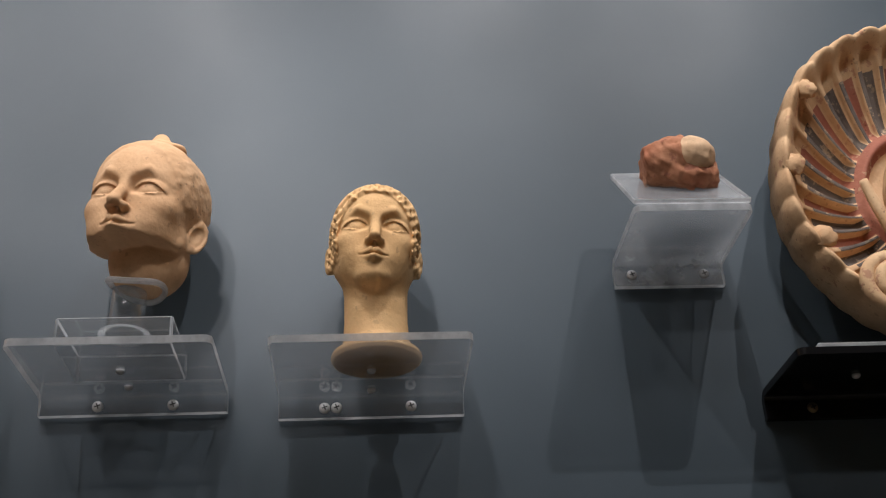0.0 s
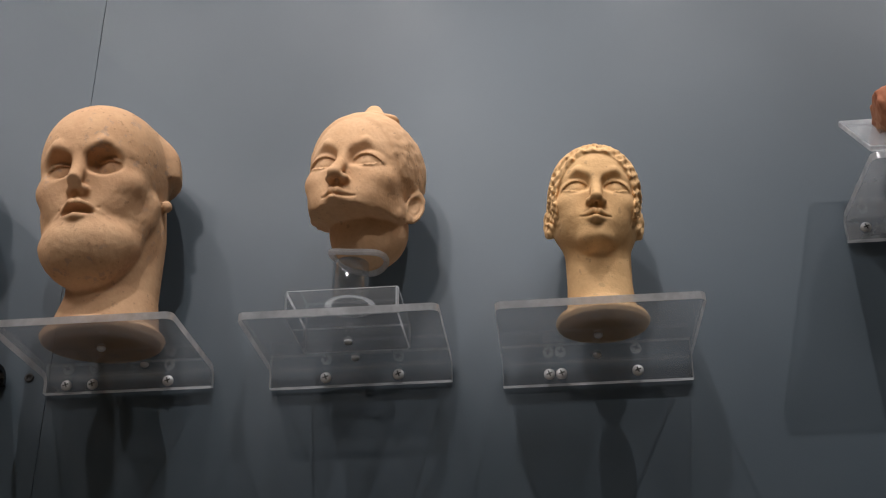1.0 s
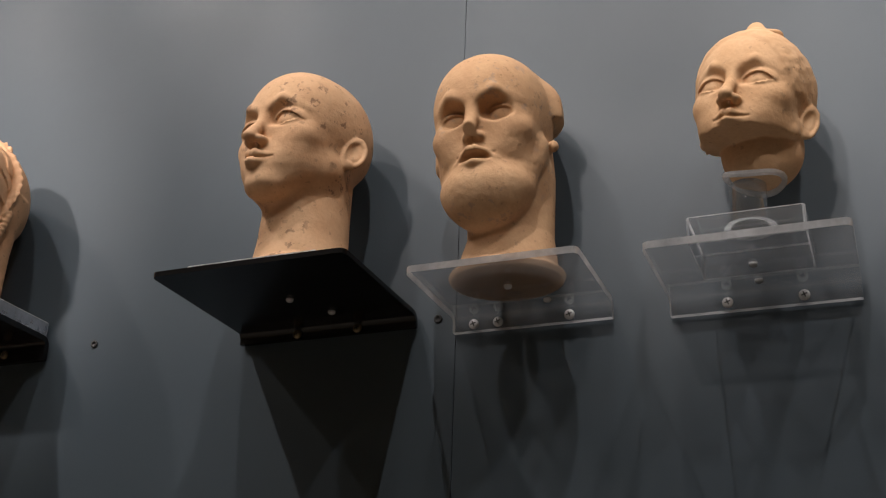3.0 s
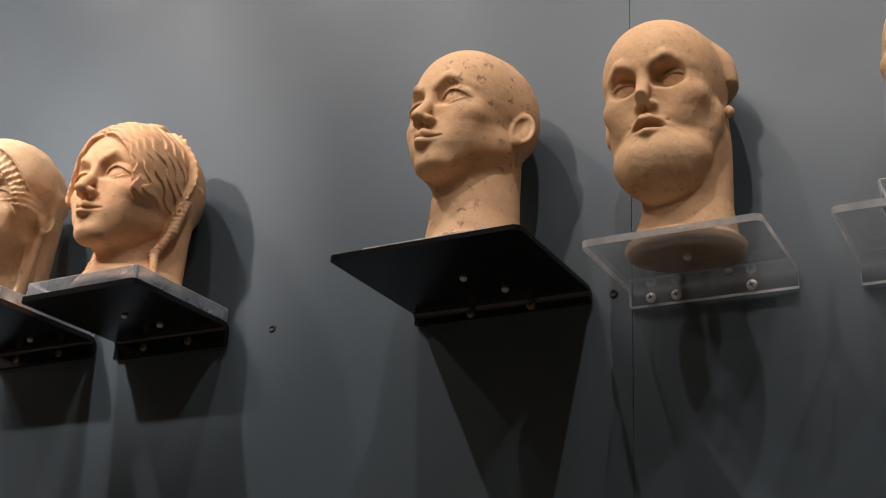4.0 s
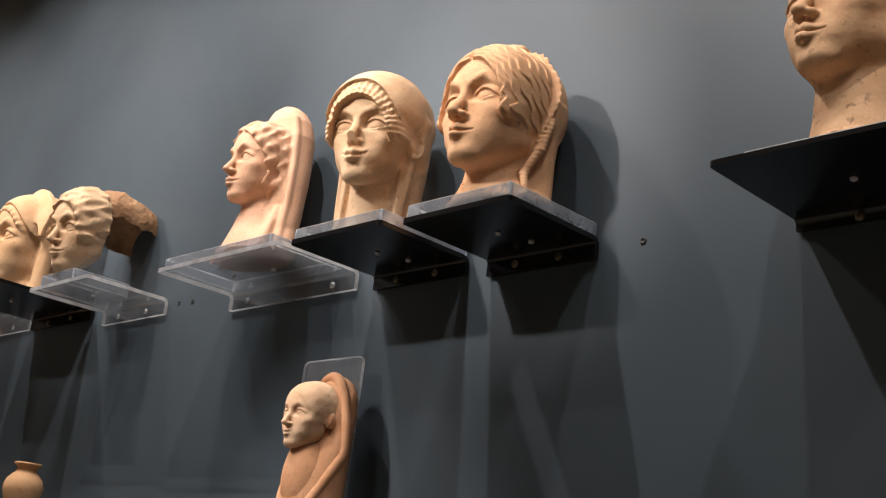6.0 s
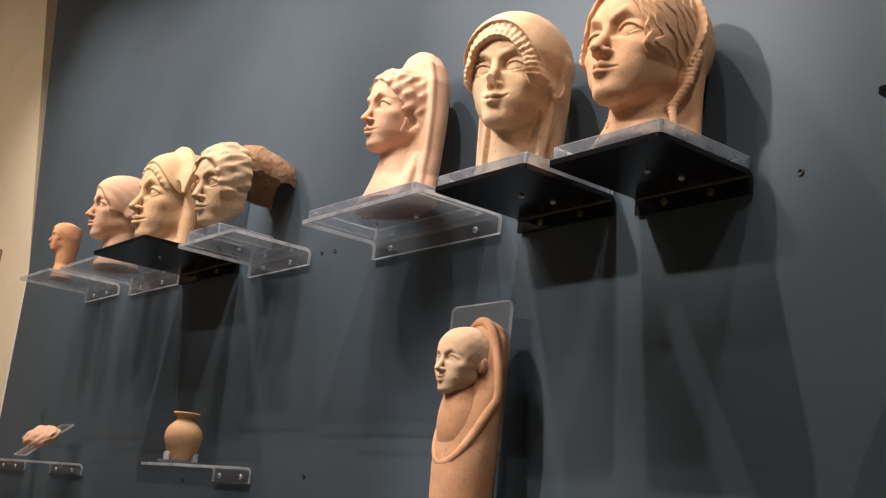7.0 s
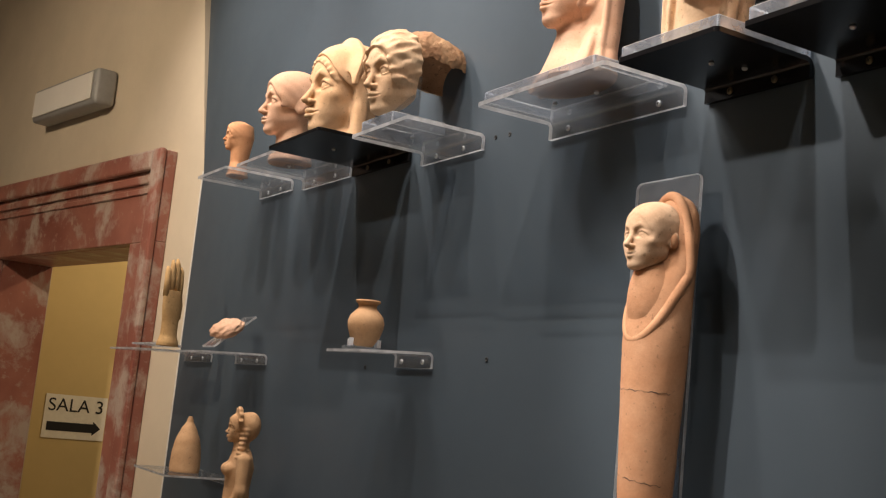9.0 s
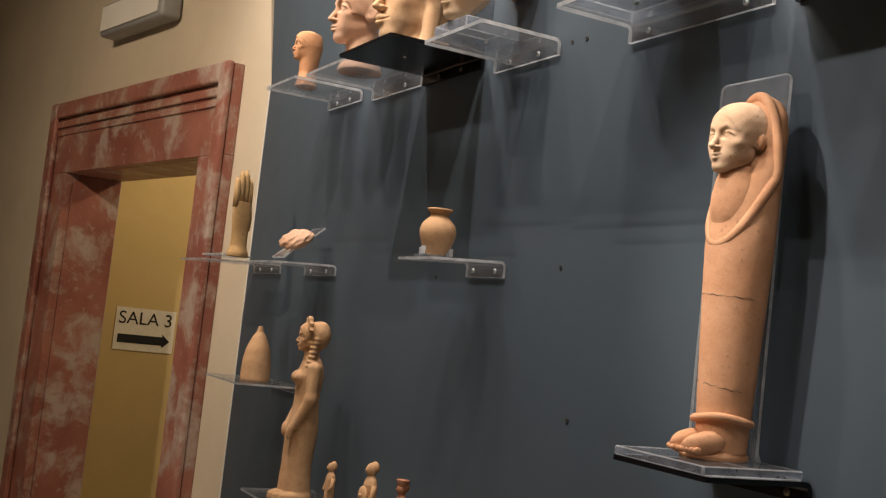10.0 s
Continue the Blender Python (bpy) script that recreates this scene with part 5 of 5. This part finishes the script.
statue("votive_hand", hand, (-3.835, -0.195, 1.6045), 1.06, -60.0, "ochre terracotta votive raised hand with straight fingers", "votive hand", C_YELLOW)
tagged(part("acrylic_plate", sheet(-0.16, 0.06, -0.05, 0.05, -0.0065, -0.0005, 0.001), [M_BLOCK, M_EDGE]), "thin clear acrylic plate extending a shelf", "base plate").location = (-3.90, -0.195, 1.6115)

# cone
cone = [tube([(0, 0, 0, 0.046, 0.044), (0.008, 0, 0, 0.048, 0.046), (0.06, 0, 0, 0.046, 0.044), (0.10, 0, 0, 0.038, 0.036), (0.135, 0, 0, 0.022, 0.021), (0.15, 0, 0, 0.011, 0.011), (0.160, 0, 0, 0.009, 0.009), (0.168, 0, 0, 0.005, 0.005)], 48, 3, 0.0015)]
statue("terracotta_cone", cone, (-3.715, -0.128, 1.228), 1.0, 0, "buff terracotta rounded cone with knobbed tip", "cone", C_BUFF)

# standing woman
woman_head = head_field(coiffed, None, 44, ears=0.0)


def draped(x, y, z):
    """A draped body with both arms lowered to the thighs and a diadem on the hair."""
    a = np.sqrt(x * x + 1e-8)
    q = np.stack([x, y, z], 1)
    d = column(x, y, z, [(0.0, 0, -0.01, 0.058, 0.060), (0.013, 0, -0.01, 0.057, 0.058), (0.022, 0, 0, 0.047, 0.044), (0.10, 0, 0.0, 0.045, 0.040), (0.19, 0, 0.004, 0.050, 0.043), (0.245, 0, 0.006, 0.045, 0.036),
                         (0.28, 0, 0.006, 0.042, 0.034), (0.335, 0, 0.008, 0.052, 0.038), (0.362, 0, 0.010, 0.052, 0.030), (0.378, 0, 0.010, 0.034, 0.022)])
    d = d + 0.0022 * np.sin(x * 330 + 6 * z) * smooth(0.24, 0.17, z) * smooth(0.0, -0.02, y)
    d = join(d, limb(x, y, z, (0, 0.008, 0.36), (0, 0.002, 0.44), 0.022, 0.021), 0.014)
    d = join(d, ell(a, y, z, (0.021, -0.026, 0.328), (0.017, 0.014, 0.016)), 0.010)
    arm = limb(a, y, z, (0.052, 0.010, 0.356), (0.060, 0.006, 0.275), 0.018, 0.015)
    arm = join(arm, limb(a, y, z, (0.060, 0.006, 0.275), (0.046, -0.030, 0.195), 0.015, 0.011), 0.010)
    arm = join(arm, ell(a, y, z, (0.042, -0.038, 0.180), (0.011, 0.010, 0.020)), 0.006)
    d = join(d, arm, 0.007)
    k = 0.082
    d = join(d, woman_head(x / k, (y + 0.004) / k, (z - 0.438) / k) * k, 0.008)
    d = join(d, ell(x, y, z, (0, 0.024, 0.446), (0.033, 0.028, 0.040)) + 0.002 * lumps(q, 3, 60), 0.010)
    d = join(d, limb(a, y, z, (0.030, 0.006, 0.430), (0.036, -0.002, 0.365), 0.010, 0.009) + 0.0014 * np.sin(z * 500), 0.008)
    r = np.sqrt(x ** 2 + (z - 0.446) ** 2)
    crown = np.maximum(np.abs(y + 0.010) - 0.006, np.abs(r - 0.040) - 0.009 - 0.003 * np.cos(np.arctan2(x, z - 0.446) * 14))
    d = join(d, np.maximum(crown, 0.458 - z), 0.004)
    return d + 0.0010 * lumps(q, 6, 70)


statue("standing_statuette", [], (-3.275, -0.128, 0.948), 1.0, -12.0, "buff terracotta statuette of a standing draped woman with diadem", "statuette", C_BUFF,
       base=[net(draped, (-0.09, -0.09, -0.006), (0.09, 0.075, 0.515), 0.0018)])

# small statuettes
def little(height, seed, shield=False, crown=False):
    k = height / 0.15
    s = [tube([(0, 0, 0, 0.020, 0.018), (0.006, 0, 0, 0.020, 0.018), (0.03, 0, 0, 0.016, 0.014), (0.07, 0, 0, 0.018, 0.014), (0.10, 0, 0, 0.021, 0.014), (0.112, 0, 0, 0.017, 0.011), (0.12, 0, 0, 0.008, 0.008), (0.13, 0, 0, 0.008, 0.008)], 32, seed, 0.0012)]
    s.append(blob((0, -0.001, 0.134), (0.0115, 0.0125, 0.0150), seed=seed, rough=0.04, rows=18, cols=22))
    s.append(blob((0, -0.0135, 0.133), (0.0022, 0.003, 0.004), seed=seed, rough=0.02, rows=8, cols=10))
    s.append(blob((0, 0.006, 0.139), (0.013, 0.010, 0.013), seed=seed + 1, rough=0.06, rows=14, cols=18))
    for side in (-1, 1):
        s.append(pipe([(side * 0.019, 0, 0.102), (side * 0.024, -0.004, 0.08), (side * 0.016, -0.014, 0.066)], [0.006, 0.0055, 0.004], 8))
    if shield:
        s.append(blob((0.004, -0.018, 0.078), (0.021, 0.006, 0.021), seed=3, rough=0.02, rows=16, cols=24))
        s.append(blob((0.004, -0.024, 0.078), (0.006, 0.004, 0.006), seed=3, rough=0.02, rows=10, cols=12))
    if crown:
        s.append(tube([(0.140, 0, 0, 0.012, 0.012), (0.148, 0, 0, 0.015, 0.014), (0.155, 0, 0, 0.016, 0.015)], 24, 2, 0.0006))
    return [(p * k, f) for p, f in s]


statue("small_statuette", little(0.130, 3), (-3.07, -0.110, 0.948), 1.0, 0, "tiny buff terracotta standing figurine", "statuette", C_BUFF, group="tiny figurines")
statue("small_statuette", little(0.166, 6, True), (-2.835, -0.105, 0.948), 1.0, 0, "tiny buff terracotta figurine holding a round disc", "statuette", C_BUFF, group="tiny figurines")
statue("small_statuette", little(0.148, 8, crown=True), (-2.665, -0.104, 0.948), 1.0, 0, "tiny reddish terracotta figurine with flat headdress", "statuette", C_RED, group="tiny figurines")
